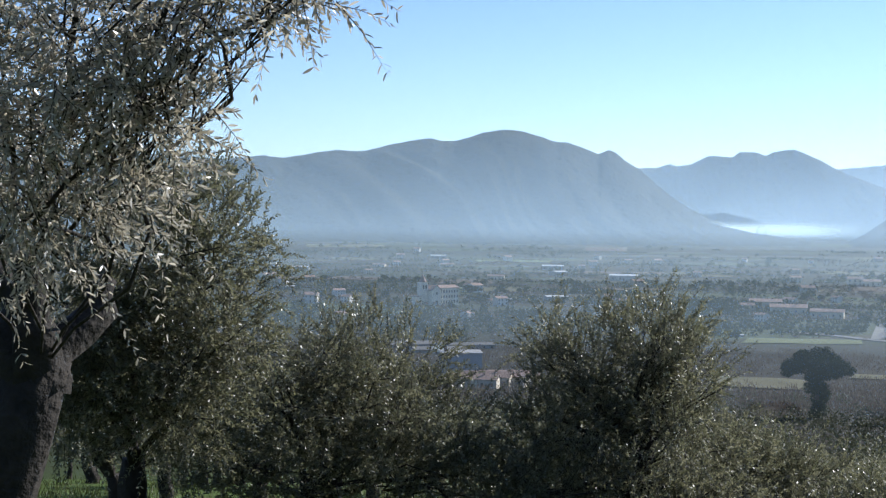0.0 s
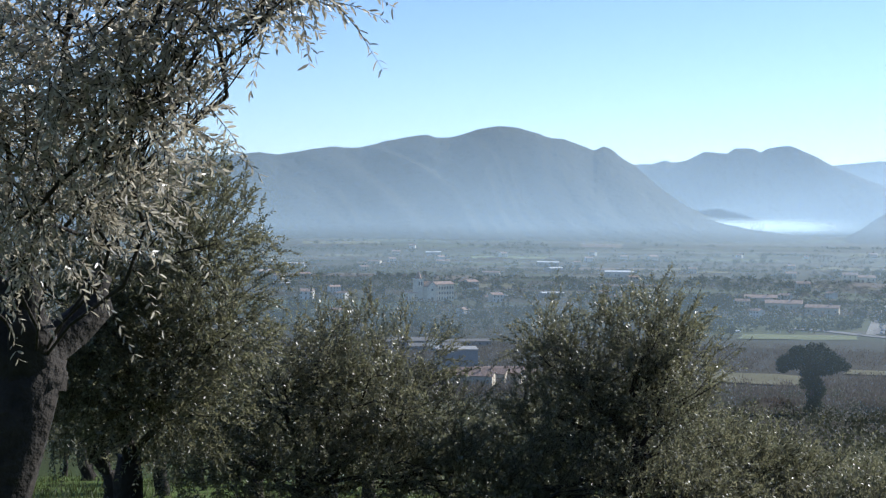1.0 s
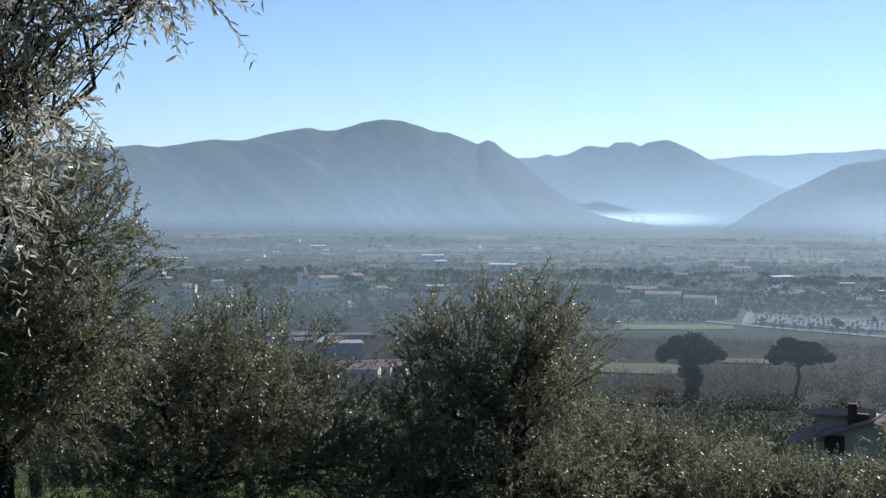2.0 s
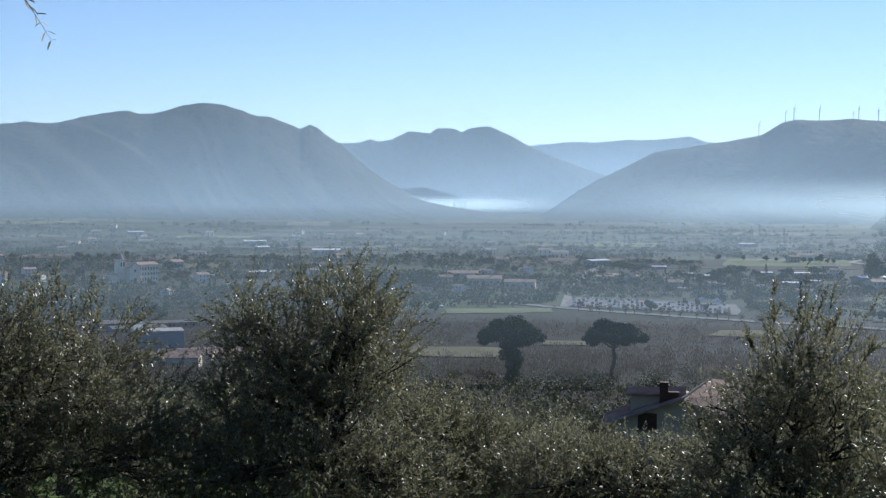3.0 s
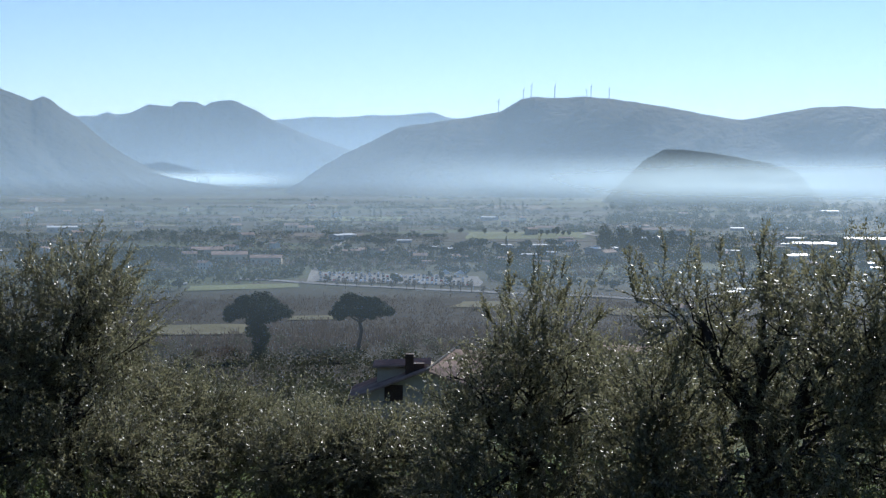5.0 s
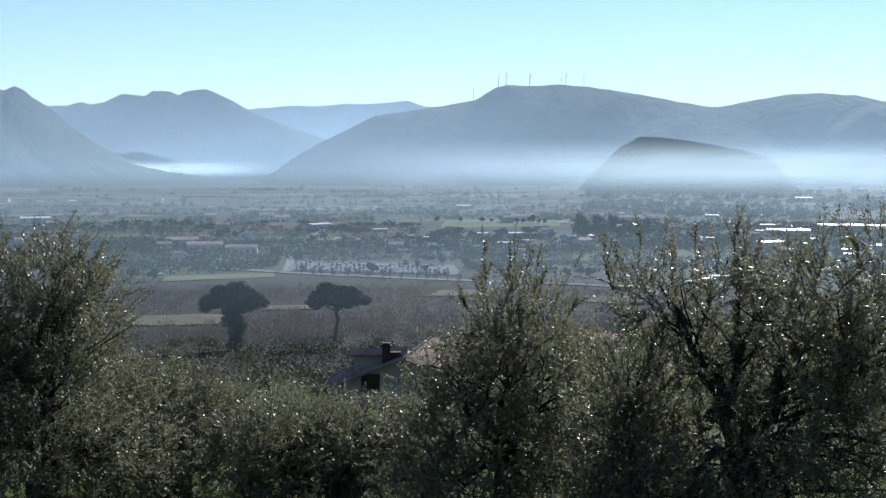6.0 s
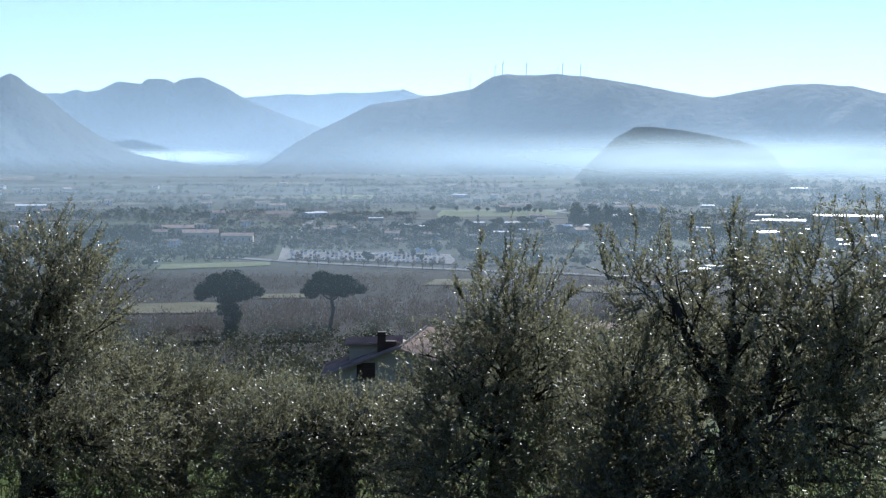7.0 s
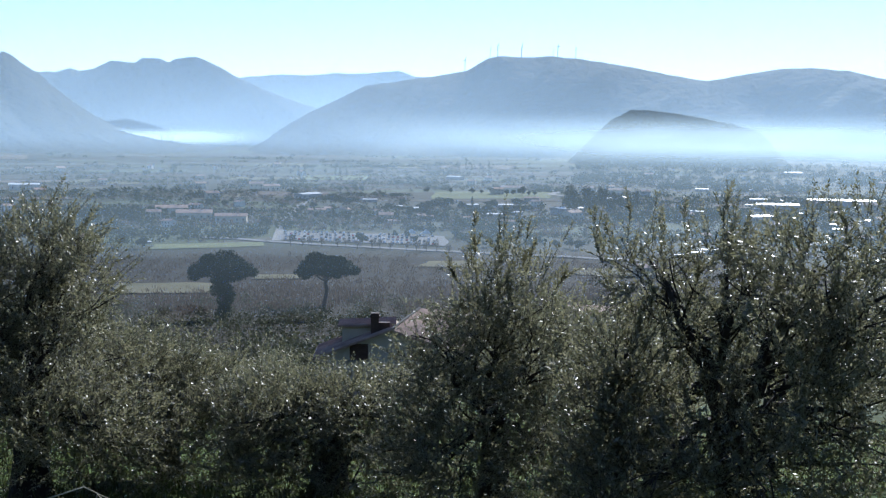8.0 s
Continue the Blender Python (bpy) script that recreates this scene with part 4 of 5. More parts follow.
around_church = ((E, -4.8, 1275, 20, 0.9),
    (B, -4.39, 1208, -30, 1.0),
    (C, 2.35, 1232, 10, 0.9),
    (B, 1.15, 1027, 60, 1.0),
    (A, -6.15, 1596, 15, 1.1),
    (C, -2.94, 2104, -20, 1.1),
    (B, -2.13, 2159, 5, 1.2),
    (C, 0.19, 2177, 12, 1.2),
    (D, 5.06, 2101, 0, 1.5),
    (B, 2.98, 2530, 30, 1.4),
    (D, 3.34, 1279, 5, 0.5),
    (A, -1.95, 2537, 0, 1.4))
for kind, az, d, turn, size in around_church:
    settle(kind, az, d, turn, size)
beyond_church = ((D, -0.23, 2599, 0, 1.3),
    (D, -7.18, 1432, 10, 0.8),
    (A, -4.67, 996, 20, 0.9),
    (A, 24.33, 1144, 0, 1.1),
    (D, 25.87, 1314, 30, 0.7),
    (D, 28.16, 1372, 25, 0.8),
    (D, 29.76, 1380, 20, 0.8),
    (D, 23.57, 1466, 10, 0.7),
    (A, 22.34, 1226, 40, 1.0),
    (A, 18.4, 1718, 0, 1.6),
    (C, 18.9, 1725, 10, 1.6),
    (B, 23.99, 1229, 0, 0.8))
for kind, az, d, turn, size in beyond_church:
    settle(kind, az, d, turn, size)
by_car_park = ((C, 21.14, 1258, 5, 0.9),
    (A, 29.45, 1683, 30, 1.2),
    (C, 30.2, 1735, 0, 1.7),
    (C, 15.6, 1165, 2, 1.6),
    (C, 17.26, 1132, -5, 1.4),
    (A, 13.8, 1180, 10, 1.1),
    (C, 14.6, 1250, 5, 1.5),
    (A, 16.4, 1500, 15, 1.3),
    (B, 33.6, 1730, 10, 1.5),
    (C, 35, 1720, 0, 1.6),
    (B, 36.2, 1690, 15, 1.2),
    (D, 41.22, 1600, 0, 0.9))
for kind, az, d, turn, size in by_car_park:
    settle(kind, az, d, turn, size)
along_road = ((D, 38.72, 1881, 10, 0.8),
    (D, 40.77, 1923, 0, 0.6),
    (D, 42.67, 2650, 10, 1.4),
    (D, 40.92, 1281, 20, 0.5),
    (D, 44.65, 1196, 10, 0.6),
    (D, 46.05, 937, 10, 0.5),
    (D, 46.06, 861, 5, 0.5),
    (D, 38.45, 872, 25, 0.55),
    (D, 39.12, 891, 10, 0.6),
    (D, 34.74, 806, 0, 0.55),
    (A, 36.31, 640, 20, 0.9),
    (A, 41.8, 1120, 40, 1.0))
for kind, az, d, turn, size in along_road:
    settle(kind, az, d, turn, size)
by_warehouses = ((B, 45.2, 1100, 10, 1.0),
    (A, 45.8, 1010, 30, 0.9),
    (B, 44.9, 1000, 60, 0.9),
    (A, 40.2, 1010, 10, 1.0),
    (B, 38.9, 990, 40, 0.9),
    (C, 43.0, 900, 20, 0.8),
    (A, 10.9, 920, 0, 1.0),
    (D, 13.46, 924, 20, 0.3),
    (A, 8.9, 1600, 30, 1.2),
    (B, 11.6, 1900, 0, 1.2),
    (D, 8.3, 1750, 0, 1.6),
    (B, 6.9, 2300, 10, 1.4))
for kind, az, d, turn, size in by_warehouses:
    settle(kind, az, d, turn, size)
far_side = ((A, 9.8, 2400, 40, 1.5),
    (B, 7.6, 1300, 20, 1.0))
for kind, az, d, turn, size in far_side:
    settle(kind, az, d, turn, size)
for k in range(46):
    az, d = rng.uniform(-9, 49), math.exp(rng.uniform(math.log(1050), math.log(3000)))
    settle(rng.choice((A, B, C, D, A, B)), az, d, rng.uniform(-50, 50), rng.uniform(0.85, 1.4))

for k in range(22):
    settle(rng.choice((D, D, D, A, B)), rng.uniform(37.5, 48), rng.uniform(830, 1750), rng.uniform(-15, 25), rng.uniform(0.35, 0.75))
for k in range(12):
    settle(rng.choice((D, A, B, C)), rng.uniform(20.5, 31), rng.uniform(1060, 1420), rng.uniform(-20, 30), rng.uniform(0.5, 0.9))
for az, d, w, dp, turn in ((44.75, 1560, 78, 26, 3), (42.05, 1430, 46, 24, 4)):
    wh = house("large warehouse with a bright sunlit metal roof", w, dp, 7.0, 1.4, GREY_WALL, METAL_ROOF, 1, 8, False, "warehouse", "warehouse", "warehouses")
    put(wh, az, d, turn)
for az, d, w, dp in ((-1.6, 770, 40, 22), (-0.2, 720, 30, 18), (1.3, 800, 30, 16)):
    gh = house("long low greenhouse with a grey sheet roof", w, dp, 3.2, 0.7, GREY_WALL, ASPHALT, 1, 6, False, "greenhouse", "greenhouse", "greenhouses")
    put(gh, az, d, 12)


def convent():
    base = tagged(new("convent"), "old cream church and convent with a pointed bell tower", "church")

    part("wall", solid(0, 21, -6, 6, -1.5, 14.5), CHURCH_WALL, base)
    roof = prism([(-6.6, 14.5), (0, 16.6), (6.6, 14.5), (6.6, 14.8), (0, 17.0), (-6.6, 14.8)], -0.6, 21.6)
    roof.transform(Matrix.Rotation(radians(-90), 4, "Z"))
    part("roof", roof, TILE, base)
    nave = prism([(-5, -1.5), (5, -1.5), (5, 13), (0, 17), (-5, 13)], -8, 8)
    nave.transform(Matrix.Translation((-5.6, -1, 0)))
    part("nave", nave, CHURCH_WALL, base)
    nroof = prism([(-5.5, 12.8), (0, 17.1), (5.5, 12.8), (5.5, 13.2), (0, 17.6), (-5.5, 13.2)], -8.4, 8.4)
    nroof.transform(Matrix.Translation((-5.6, -1, 0)))
    part("nave_roof", nroof, TILE, base)
    tower = solid(-17.5, -11, -3.5, 3.0, -1.5, 20)
    box(tower, -17.9, -10.6, -3.9, 3.4, 19.4, 20.0)
    box(tower, -17.9, -10.6, -3.9, 3.4, 12.6, 13.0)
    t = part("tower", tower, CHURCH_WALL, base)
    spire = bmesh.new()
    bmesh.ops.create_cone(spire, segments=8, radius1=3.6, radius2=0.1, depth=7, cap_ends=True)
    spire.transform(Matrix.Translation((-14.25, -0.25, 23.5)))
    part("spire", spire, TILE, t)
    for x in (-15.6, -12.9):
        part("belfry_opening", solid(x - 0.7, x + 0.7, -3.56, -3.3, 14.2, 17.6), DARK_GLASS, t)
    part("low_wing", solid(-28, -17.9, -4, 4, -1.5, 8), CHURCH_WALL, base)
    part("low_wing_roof", solid(-28.4, -17.95, -4.4, 4.4, 8.0, 8.4), TILE, base)
    me = None
    for r in range(3):
        for c in range(7):
            ob = part("window", solid(-0.6, 0.6, -0.06, 0.06, 0, 2.2), DARK_GLASS, base) if me is None else new("window", me)
            me = ob.data
            ob.parent, ob.location = base, (1.7 + c * 2.95, -6.03, 1.6 + r * 4.4)
    part("rose_window", solid(-6.5, -4.7, -9.08, -8.9, 9.5, 11.3), DARK_GLASS, base)
    part("portal", solid(-6.9, -4.3, -9.08, -8.9, -0.5, 4.0), SHUTTER, base)
    return base


put(convent(), -0.33, 1205, 38, 1.12)


def white_tower():
    base = tagged(new("tower_house"), "white tower-like house with stepped flat roofs", "house")
    part("wall", solid(-4, 4, -4, 4, -2, 12), WHITE_WALL, base)
    part("upper_storey", solid(-1.6, 4, -3.9, 3.9, 12, 15), WHITE_WALL, base)
    part("parapet", solid(-4.2, -1.6, -4.2, 4.2, 12, 12.7), WHITE_WALL, base)
    me = None
    for r in range(4):
        for c in range(2):
            ob = part("window", solid(-0.5, 0.5, -0.05, 0.05, 0, 1.5), DARK_GLASS, base) if me is None else new("window", me)
            me = ob.data
            ob.parent, ob.location = base, (-2 + c * 4, -4.02, 1.2 + r * 2.8)
    return base


put(white_tower(), -3.9, 800, 15)


def blue_block():
    base = tagged(new("workshop"), "pale blue flat-roofed workshop with a smoking chimney", "building")
    part("wall", solid(-8, 8, -6, 6, -2, 11), BLUE_WALL, base)
    part("flat_roof", solid(-8.3, 8.3, -6.3, 6.3, 11, 11.5), GREY_WALL, base)
    part("chimney", solid(-6.6, -5.4, -1, 0.2, 11.5, 13.6), SHUTTER, base)
    for c in (-5, 0, 5):
        part("window", solid(c - 1, c + 1, -6.05, -5.9, 2.0, 3.4), DARK_GLASS, base)
    return base


put(blue_block(), 0.85, 486, 5)
for az, d, turn, s in ((2.0, 425, -10, 0.9), (2.75, 430, -14, 0.9), (1.5, 410, -10, 0.8), (3.3, 450, 5, 0.9)):
    settle(C, az, d, turn, s)


def tent():
    base = tagged(new("marquee"), "white peaked marquee at the edge of the car park", "tent", "marquees")
    bm = bmesh.new()
    bmesh.ops.create_cone(bm, segments=4, radius1=5.4, radius2=0.15, depth=3.4, cap_ends=True)
    bm.transform(Matrix.Translation((0, 0, 4.6)) @ Matrix.Rotation(radians(45), 4, "Z"))
    part("canopy", bm, WHITE_WALL, base)
    for sx in (-3.6, 3.6):
        for sy in (-3.6, 3.6):
            part("pole", solid(sx - 0.08, sx + 0.08, sy - 0.08, sy + 0.08, -0.3, 3.2), GREY_WALL, base)
    return base


T = tent()
put(T, 25.51, 985, 10)
place_copy(T, 26.19, 982, 10)


def car(paint):
    base = tagged(new("car"), "%s car parked on the asphalt" % paint.name.split("_")[-1], "car", "cars in the car park")
    side = [(-2.1, 0.35), (2.1, 0.35), (2.15, 0.75), (1.1, 0.95), (0.5, 1.45), (-1.2, 1.48), (-1.9, 1.0), (-2.15, 0.85)]
    part("body", prism(side, -0.85, 0.85), paint, base)
    part("windscreen", prism([(1.06, 0.99), (0.52, 1.41), (0.56, 1.43), (1.12, 1.0)], -0.75, 0.75), DARK_GLASS, base)
    for s in (-0.87, 0.87):
        part("side_window", prism([(0.9, 0.98), (0.45, 1.36), (-1.1, 1.38), (-1.6, 1.0)], s - 0.01, s + 0.01), DARK_GLASS, base)
    me = None
    for x in (-1.3, 1.3):
        for s in (-0.8, 0.8):
            if me is None:
                bm = bmesh.new()
                bmesh.ops.create_cone(bm, segments=12, radius1=0.33, radius2=0.33, depth=0.22, cap_ends=True)
                bm.transform(Matrix.Rotation(radians(90), 4, "X"))
                ob = part("wheel", bm, RUBBER, base)
                me = ob.data
            else:
                ob = new("wheel", me)
                ob.parent = base
            ob.location = (x, s, 0.33)
    return base


cars = [car(p) for p in CAR_PAINTS]
fresh = list(cars)
for row in range(4):
    for k in range(34):
        if rng.random() < 0.2:
            continue
        az = 19.75 + k * 0.205 + rng.uniform(-0.03, 0.03)
        d = 1018 - row * 23 - (az - 19.6) * 6.2 + rng.uniform(-1.5, 1.5)
        kind = rng.choice(cars + cars[:2] * 2 + cars[3:] * 2)
        m = pose(*at(az, d, 0.72), 0, 0, -az + 90 + rng.uniform(-5, 5))
        if kind in fresh:
            fresh.remove(kind)
            kind.matrix_basis = m
        else:
            copy_thing(kind, m)


# ---- wind turbines on the ridge ----
# Grey in place of white: the backlit side's shade is in the colour.
def turbine():
    base = tagged(new("wind_turbine"), "slim wind turbine on the ridge, greyed for its backlit side", "wind turbine", "wind turbines")
    v, f = tube([[((0, 0, -14), 1.5), ((0, 0, 20), 1.2), ((0, 0, 36), 0.9)]], 10)
    mesh_object("tower", v, f, GREY_WALL, base)
    part("nacelle", solid(-1.2, 1.2, -2.4, 2.2, 35.4, 37.6, bevel=0.3), GREY_WALL, base)
    for k in range(3):
        v, f = tube([[((0, -2.6, 36.5), 0.9), ((0, -2.6, 42), 0.75), ((0, -2.6, 51), 0.25)]], 6)
        turn = Matrix.Translation((0, 0, 36.5)) @ Matrix.Rotation(radians(120 * k + 20), 4, "Y") @ Matrix.Translation((0, 0, -36.5))
        mesh_object("blade", [turn @ Vector(p) for p in v], f, GREY_WALL, base)
    return base


W = turbine()
for i, (az, el, s) in enumerate(((27.89, 2.77, 0.9), (29.03, 3.4, 0.8), (29.38, 3.47, 1.0), (30.46, 3.42, 1.0), (32.11, 3.46, 0.95), (32.93, 3.38, 0.9), (31.9, 3.46, 0.6))):
    x, y = polar(az, 4045)
    m = pose(x, y, EYE + 4045 * math.tan(radians(el)), 0, 0, -az + 30 * i)
    if i == 0:
        W.matrix_basis = m
    else:
        copy_thing(W, m @ Matrix.Diagonal((s, s, s, 1)))


# ---- the two stone pines on the slope ----
def big_pine(az, d, top_el, wide, high, ivy, seed, label):
    """A stone pine whose domed crown is as high as it says; top_el: the bearing's elevation of its top."""
    rs = np.random.RandomState(seed)
    base = tagged(new("stone_pine"), label, "pine", "stone pines on the slope")
    base.location = at(az, d, -0.3)
    height = EYE + d * math.tan(radians(top_el)) - base.location.z
    cs, ds = [], []
    while len(cs) < 70:
        r, a = wide * 0.42 * math.sqrt(rs.uniform()), rs.uniform(0, 2 * math.pi)
        q = r / (wide * 0.42)
        roof = height - high * (0.08 + 0.62 * q ** 2.2)
        cs.append((r * math.cos(a) + 0.03 * wide * q, r * math.sin(a), roof - rs.uniform(0.05, 0.42) * high * (1 - 0.6 * q)))
        ds.append((wide * rs.uniform(0.07, 0.12), wide * rs.uniform(0.07, 0.12), high * rs.uniform(0.1, 0.17)))
    fork = height - high * 0.95
    v, f = tube([limb((0, 0, -0.5), (0.4, 0, fork), 0.62, 0.42, 8, 0, 0.05, seed)], 10, 0.1, seed)
    mesh_object("trunk", v, f, PINE_BARK, base, smooth=True)
    for i in range(11):
        v, f = tube([limb((0.4, 0, fork - rs.uniform(0, 1.2)), cs[i], 0.22, 0.06, 6, 0.3, 0.1, seed + i)], 6, 0.1, seed)
        mesh_object("limb", v, f, PINE_BARK, base, smooth=True)
    v, f = clumps(rs, cs, ds, 21000, 0.26)
    quick_mesh("crown", v, f, PINE_LEAF, base, "stuff")
    if ivy:
        ics = [(rs.normal() * (0.5 + 1.5 * k) + 0.4, rs.normal() * 1.2, height * k) for k in np.linspace(0.04, 0.72, 22)]
        ids = [(rs.uniform(1.2, 2.4), rs.uniform(1.0, 2.0), 1.5) for _ in ics]
        v, f = clumps(rs, ics, ids, 8000, 0.26)
        quick_mesh("ivy", v, f, BUSH_LEAF, base, "stuff", "dark ivy wrapping the trunk")
    return base


big_pine(16.85, 310, -5.4, 18.6, 8.2, True, 3, "stone pine with an ivy-clad trunk and broad crown")
big_pine(21.5, 312, -5.5, 17.2, 7.0, False, 5, "stone pine with a bare trunk and domed crown")


# ---- the tiled house below the olives ----
def slab(p, q, y0, y1, th, waves=0, wave=0.05):
    """A roof slope from p to q in x and z, between y0 and y1, its top ridged by rows of tiles."""
    n = max(2, waves * 4)
    bm = bmesh.new()
    rows = []
    for j in range(n + 1):
        y = y0 + (y1 - y0) * j / n
        dz = wave * math.sin(j * math.pi / 2) if waves else 0
        top = [bm.verts.new((p[0] + (q[0] - p[0]) * s, y, p[1] + (q[1] - p[1]) * s + th + dz)) for s in (0, 0.25, 0.5, 0.75, 1)]
        rows.append((top, bm.verts.new((p[0], y, p[1])), bm.verts.new((q[0], y, q[1]))))
    for (t0, a0, b0), (t1, a1, b1) in zip(rows, rows[1:]):
        for k in range(4):
            bm.faces.new((t0[k], t1[k], t1[k + 1], t0[k + 1]))
        bm.faces.new((a0, b0, b1, a1))
        bm.faces.new((a0, a1, t1[0], t0[0]))
        bm.faces.new((b0, t0[4], t1[4], b1))
    for t, a, b in (rows[0], rows[-1]):
        bm.faces.new((a, *t, b))
    bmesh.ops.recalc_face_normals(bm, faces=bm.faces)
    return bm


def tiled_house():
    base = tagged(new("villa"), "cream two-storey villa with brown tiled roofs and a brick chimney", "house")
    d, az = 110.0, 24.81
    x, y = polar(az, d)
    g = ground_z(x, y)
    base.location = (x, y, g)
    base.rotation_euler = (0, 0, radians(-az))
    top = EYE + d * math.tan(radians(-8.96)) - g     # apex of the gable
    eave = top - 2.75
    wall = prism([(-5.9, -1.0), (6.2, -1.0), (6.2, eave + 0.2), (0, top - 0.25), (-5.9, eave + 0.3)], 0, 5.6)
    part("wall", wall, VILLA_WALL, base, "cream plaster gable wall")
    part("roof_slope", slab((-7.1, eave - 0.15), (0.05, top - 0.2), -0.7, 6.0, 0.2, 26), TILE, base)
    # the taller block behind, its roof climbing away
    part("dormer_wall", solid(-4.7, -1.2, 2.0, 5.0, eave, top - 0.35), VILLA_WALL, base)
    part("dormer_roof", slab((-5.1, top - 0.34), (0.2, top - 0.12), 1.5, 5.4, 0.16, 14), TILE, base)
    slope = bmesh.new()
    outline = ((-0.2, -0.6, top - 0.2), (4.6, -0.6, top - 1.85), (8.6, -0.6, top - 3.2), (8.2, 6.0, top + 0.3), (2.4, 5.0, top + 0.95))
    upper, under = [slope.verts.new(p) for p in outline], [slope.verts.new((p[0], p[1], p[2] - 0.22)) for p in outline]
    for k in range(1, 4):
        slope.faces.new((upper[0], upper[k], upper[k + 1]))
        slope.faces.new((under[0], under[k + 1], under[k]))
    for k in range(5):
        slope.faces.new((upper[k], under[k], under[(k + 1) % 5], upper[(k + 1) % 5]))
    part("roof_slope", slope, TILE, base)
    v, f = tube([[((-0.2, -0.6, top - 0.14), 0.11), ((1.1, 2.2, top + 0.43), 0.11), ((2.4, 5.0, top + 1.0), 0.11)]], 6)
    mesh_object("verge", v, f, PALE_TRACK, base, "pale stone roof verge")
    chim = solid(-2.1, -1.35, 0.4, 1.2, top - 1.4, top + 1.1, bevel=0.03)
    box(chim, -2.18, -1.27, 0.32, 1.28, top + 0.75, top + 0.88)
    box(chim, -1.35, -0.4, 0.5, 1.2, top - 1.4, top + 0.25)
    part("chimney", chim, SHUTTER, base, "dark brown brick chimney")
    win = part("window", solid(-3.95, -2.3, -0.04, 0.12, eave - 0.3, eave + 1.15), SHUTTER, base, "closed brown shutter")
    for k in range(7):
        part("slat", solid(-3.9, -2.35, -0.08, -0.045, eave - 0.24 + k * 0.19, eave - 0.12 + k * 0.19), SHUTTER, win)
    part("window_sill", solid(-4.1, -2.15, -0.15, 0.05, eave - 0.42, eave - 0.32), PALE_TRACK, base)
    part("window", solid(1.2, 2.6, -0.04, 0.1, eave - 0.4, eave + 0.9), SHUTTER, base)
    part("gutter", solid(-7.25, -7.1, -0.7, 6.0, eave - 0.2, eave - 0.08), SHUTTER, base)
    return base


tiled_house()
put(plain_tree("dark evergreen shrub against the villa wall", "tree", 3.4, 4.2, BUSH_LEAF, 97, "round", 2600, 0.16), 24.3, 102, 0, 1.0, -0.2)


def flat_house():
    base = tagged(new("house"), "pale rendered building with a flat red-edged roof", "house", "houses on the plain")
    base.location = at(34.9, 215)
    base.rotation_euler = (0, 0, radians(-30))
    z = EYE + 215 * math.tan(radians(-8.25)) - base.location.z
    part("wall", solid(-7, 7, 0, 9, -1, z), PLASTER, base)
    part("roof_edge", solid(-7.4, 7.4, -0.4, 9.4, z, z + 0.35), TILE, base)
    part("pillar", solid(-0.6, 0.9, -0.15, 0.0, -1, z), GREY_WALL, base)
    return base


flat_house()


# ---- olives further down the slope ----
def small_olive(seed, label):
    rs = np.random.RandomState(seed)
    base = tagged(new("olive_tree"), label, "olive tree", "olive trees on the slope")
    cs = [(rs.uniform(-1.1, 1.1), rs.uniform(-1.1, 1.1), rs.uniform(1.5, 3.0)) for _ in range(7)]
    ds = [(rs.uniform(0.6, 1.0), rs.uniform(0.6, 1.0), rs.uniform(0.5, 0.8)) for _ in cs]
    v, f = tube([limb((0, 0, -0.2), (0.1, 0, 1.2), 0.2, 0.14, 5, 0, 0.1, seed)] + [limb((0.1, 0, 1.1), c, 0.08, 0.02, 5, 0.1, 0.2, seed + 3) for c in cs], 7, 0.2, seed)
    mesh_object("trunk", v, f, BARK, base, smooth=True)
    n = 560
    k = rs.randint(0, len(cs), n)
    out = unit(rs.normal(size=(n, 3)))
    starts = np.asarray(cs)[k] + out * np.asarray(ds)[k] * rs.uniform(0.5, 1.1, (n, 1))
    dirs = unit(out * 0.6 + np.array([0, 0, 0.5]) + rs.normal(size=(n, 3)) * 0.4)
    lv, lf, sv, sf = shoots(rs, starts, dirs, rs.uniform(0.2, 0.5, n), 6, 0.12, 0.27, np.zeros(n))
    quick_mesh("crown", lv, lf, OLIVE_LEAF, base, "stuff")
    return base


SMALL = [small_olive(91, "grey-green olive tree lower on the slope"), small_olive(92, "rounded olive tree lower on the slope"), small_olive(93, "ragged olive tree lower on the slope")]
rng = random.Random(21)
fresh = list(SMALL)
spots = []
for d, step in ((15.5, 7.5), (19, 7.5), (25, 7.0), (33, 5.6), (44, 4.6), (58, 3.6), (76, 3.0), (96, 2.6)):
    a = -17 + rng.uniform(0, step)
    while a < 52:
        spots.append((a + rng.uniform(-0.25, 0.25) * step, d * rng.uniform(0.94, 1.06)))
        a += step


def skyline(a):
    """How high the lower olives may reach, as an elevation: sized to fit the camera's view, below the near crowns,
    leaving the valley open.
    """
    return float(np.interp(a, (-20, -3, -1, 4.5, 6, 11, 12.5, 20, 20.8, 25, 26, 28.5, 30, 32, 33.2, 34.8, 36, 50), (-6, -6, -8.4, -8.4, -6.5, -6.5, -9.9, -9.9, -11.2, -11.2, -10.3, -10.1, -8, -8, -9.9, -9.9, -6.5, -6.5)))


for a, d in spots:
    if 20.3 < a < 29 and 80 < d < 130:
        continue
    x, y, z = at(a, d)
    s = min(rng.uniform(0.8, 1.15), (EYE + d * math.tan(radians(skyline(a))) - z) / 3.7)
    if s < 0.5:
        continue
    kind = rng.choice(SMALL)
    if kind in fresh:
        fresh.remove(kind)
        put(kind, a, d, rng.uniform(0, 360), s)
    else:
        place_copy(kind, a, d, rng.uniform(0, 360), s)


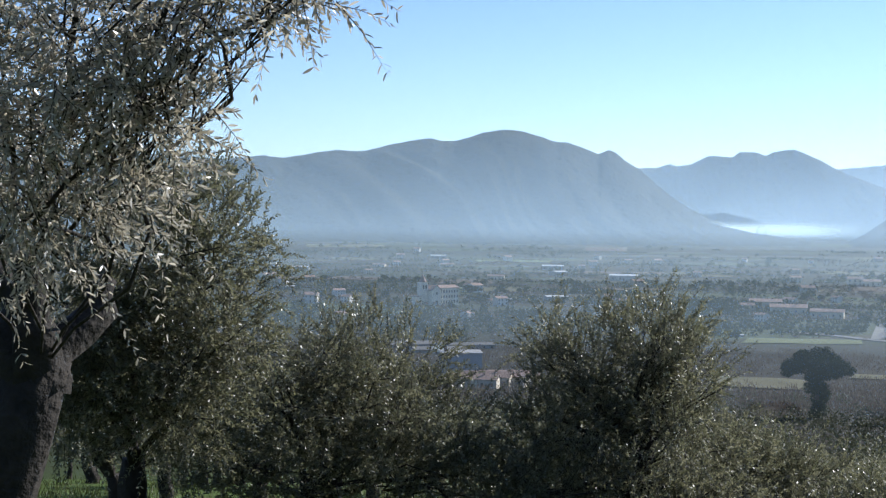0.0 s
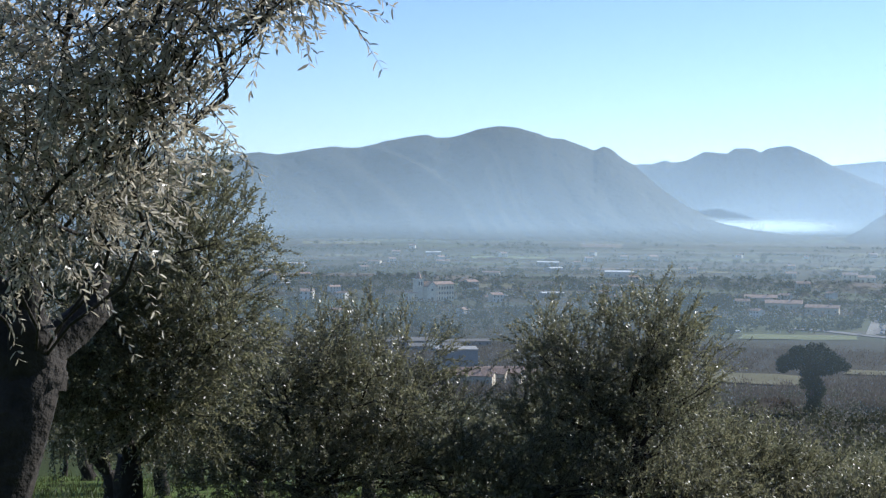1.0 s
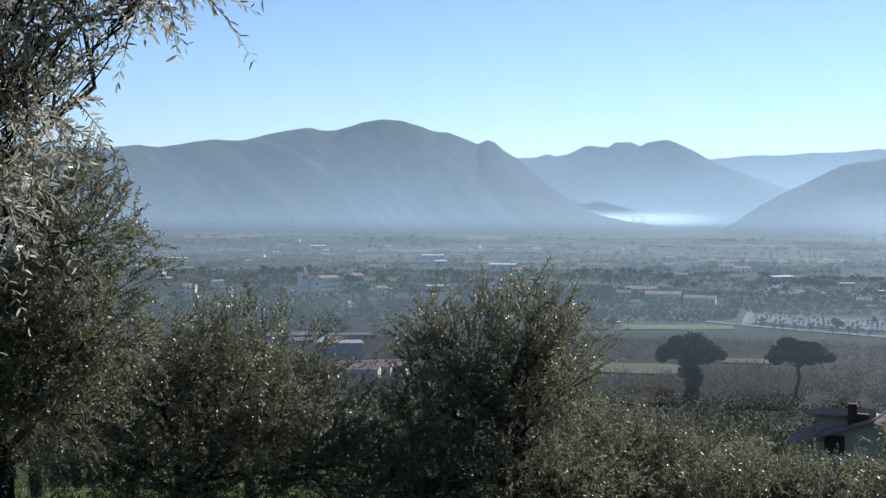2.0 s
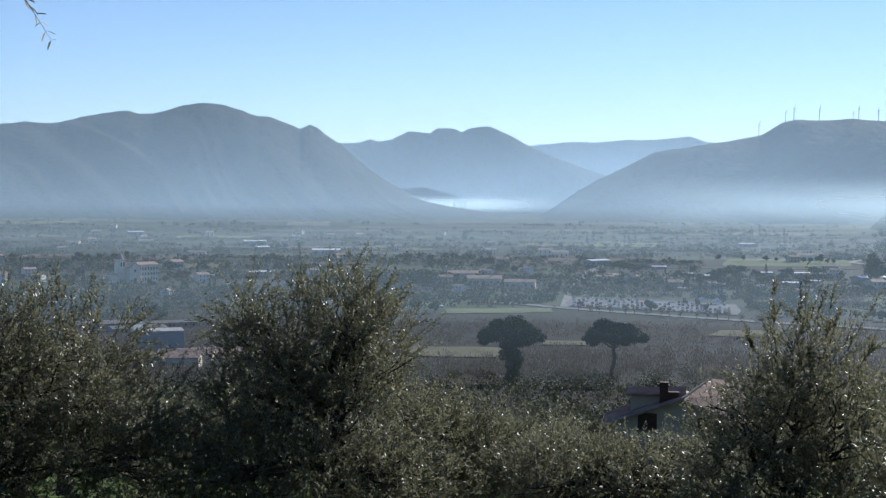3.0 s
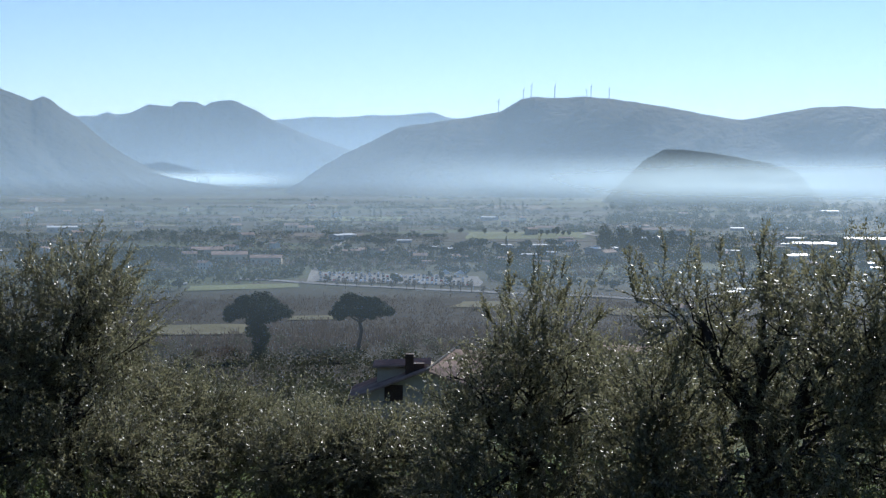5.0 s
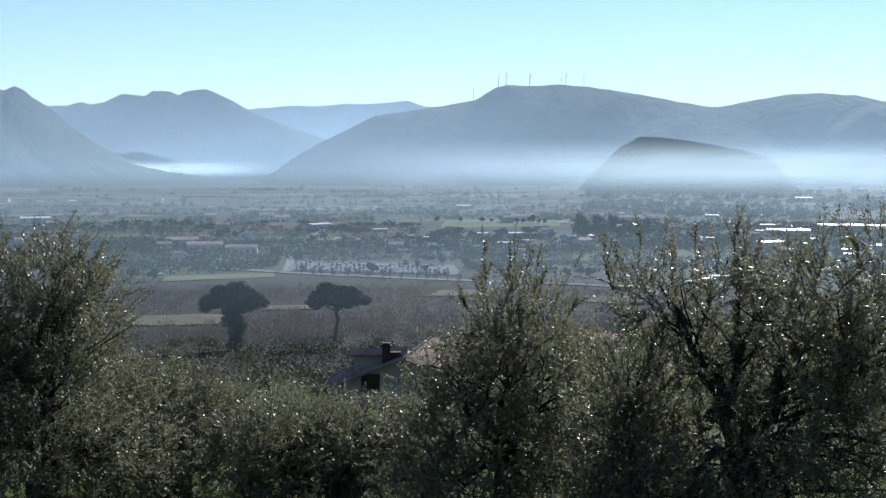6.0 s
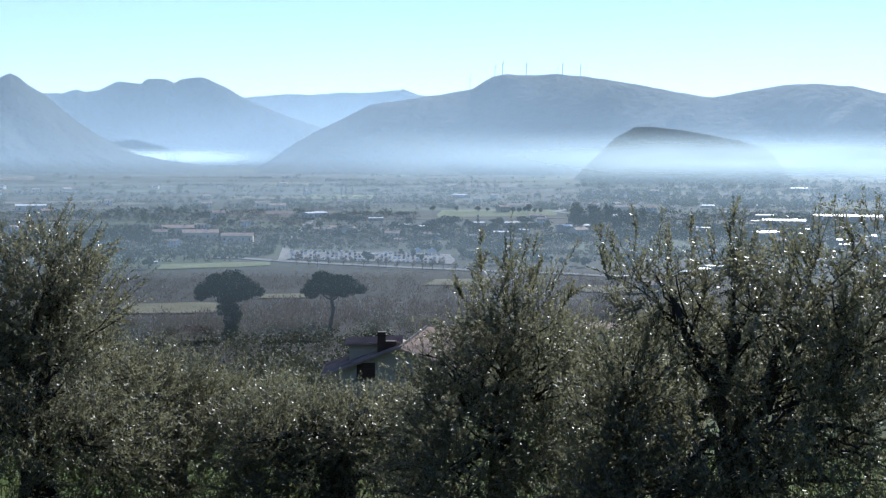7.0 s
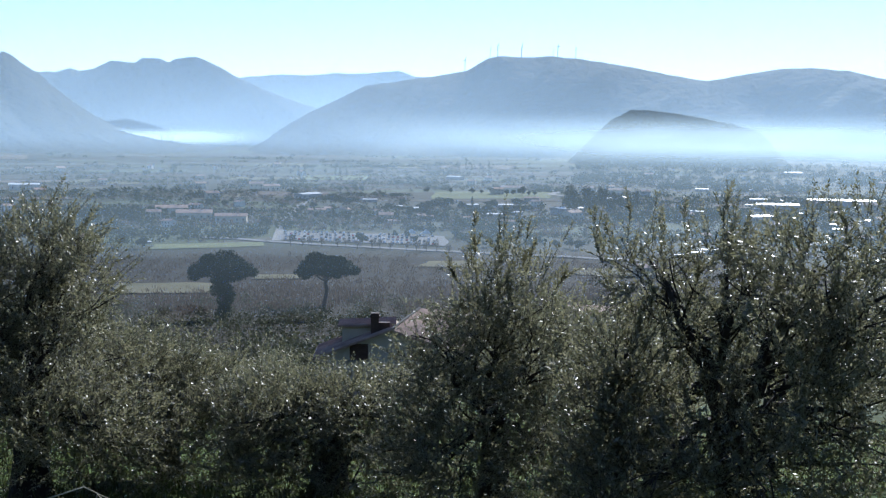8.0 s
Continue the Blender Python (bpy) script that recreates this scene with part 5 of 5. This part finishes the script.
# ---- grass on the slope by the camera ----
def grass(count, seed):
    rs = np.random.RandomState(seed)
    a, d = rs.uniform(-26, 54, count), 4 + 34 * rs.uniform(0, 1, count) ** 1.3
    x, y = d * np.sin(np.radians(a)), d * np.cos(np.radians(a))
    keep = np.array([noise.noise((p * 0.5, q * 0.5, 4)) > -0.25 for p, q in zip(x, y)])
    x, y = x[keep], y[keep]
    z = np.array([ground_z(p, q) for p, q in zip(x, y)])
    n = len(x)
    root = np.column_stack([x, y, z - 0.02])
    ang = rs.uniform(0, 2 * math.pi, n)
    wide = np.column_stack([np.cos(ang), np.sin(ang), np.zeros(n)]) * 0.012
    tip = root + np.column_stack([rs.normal(size=n) * 0.07, rs.normal(size=n) * 0.07, rs.uniform(0.08, 0.24, n)])
    v = np.stack([root - wide, root + wide, tip], 1).reshape(-1, 3)
    ob = quick_mesh("grass", v, np.arange(n * 3).reshape(-1, 3), GRASS, None, "stuff")
    return tagged(ob, "short bright green winter grass on the slope", "grass", kind="stuff")


GRASS = leafy("grass_blade", (0.045, 0.058, 0.015), (0.12, 0.13, 0.04), 0.5, 0.3, 0.4)
grass(60000, 5)


# ---- dry stalks in the grass ----
DRY = textured("dry_stalk", ((0.2, (0.25, 0.22, 0.16)), (0.8, (0.45, 0.4, 0.3))), 30.0, 0.8, 0.2)
for az, el, bend in ((9.9, -15.5, -0.22), (13.2, -15.7, 0.03), (14.9, -15.9, 0.2)):
    x, y, z = at(az, 5.2)
    tip = EYE + 5.2 * math.tan(radians(el)) - z
    stalk = tagged(new("dry_stalk"), "thin pale dry weed stalk bent over the grass", "weed", "dry stalks")
    stalk.location = (x, y, z - 0.05)
    v, f = tube([[((bend * 0.5, 0, 0), 0.006), ((0, 0, tip * 0.7), 0.005), ((-bend * 0.3, 0.02, tip * 0.98), 0.004), ((-bend, 0.03, tip + 0.01), 0.003), ((-bend * 1.5, 0.04, tip - 0.06), 0.002)]], 6)
    mesh_object("stem", v, f, DRY, stalk, smooth=True)
    v, f = tube([[((0, 0, tip * 0.75), 0.003), ((bend * 0.8, 0.02, tip * 0.92), 0.0015)]], 5)
    mesh_object("side_stem", v, f, DRY, stalk, smooth=True)
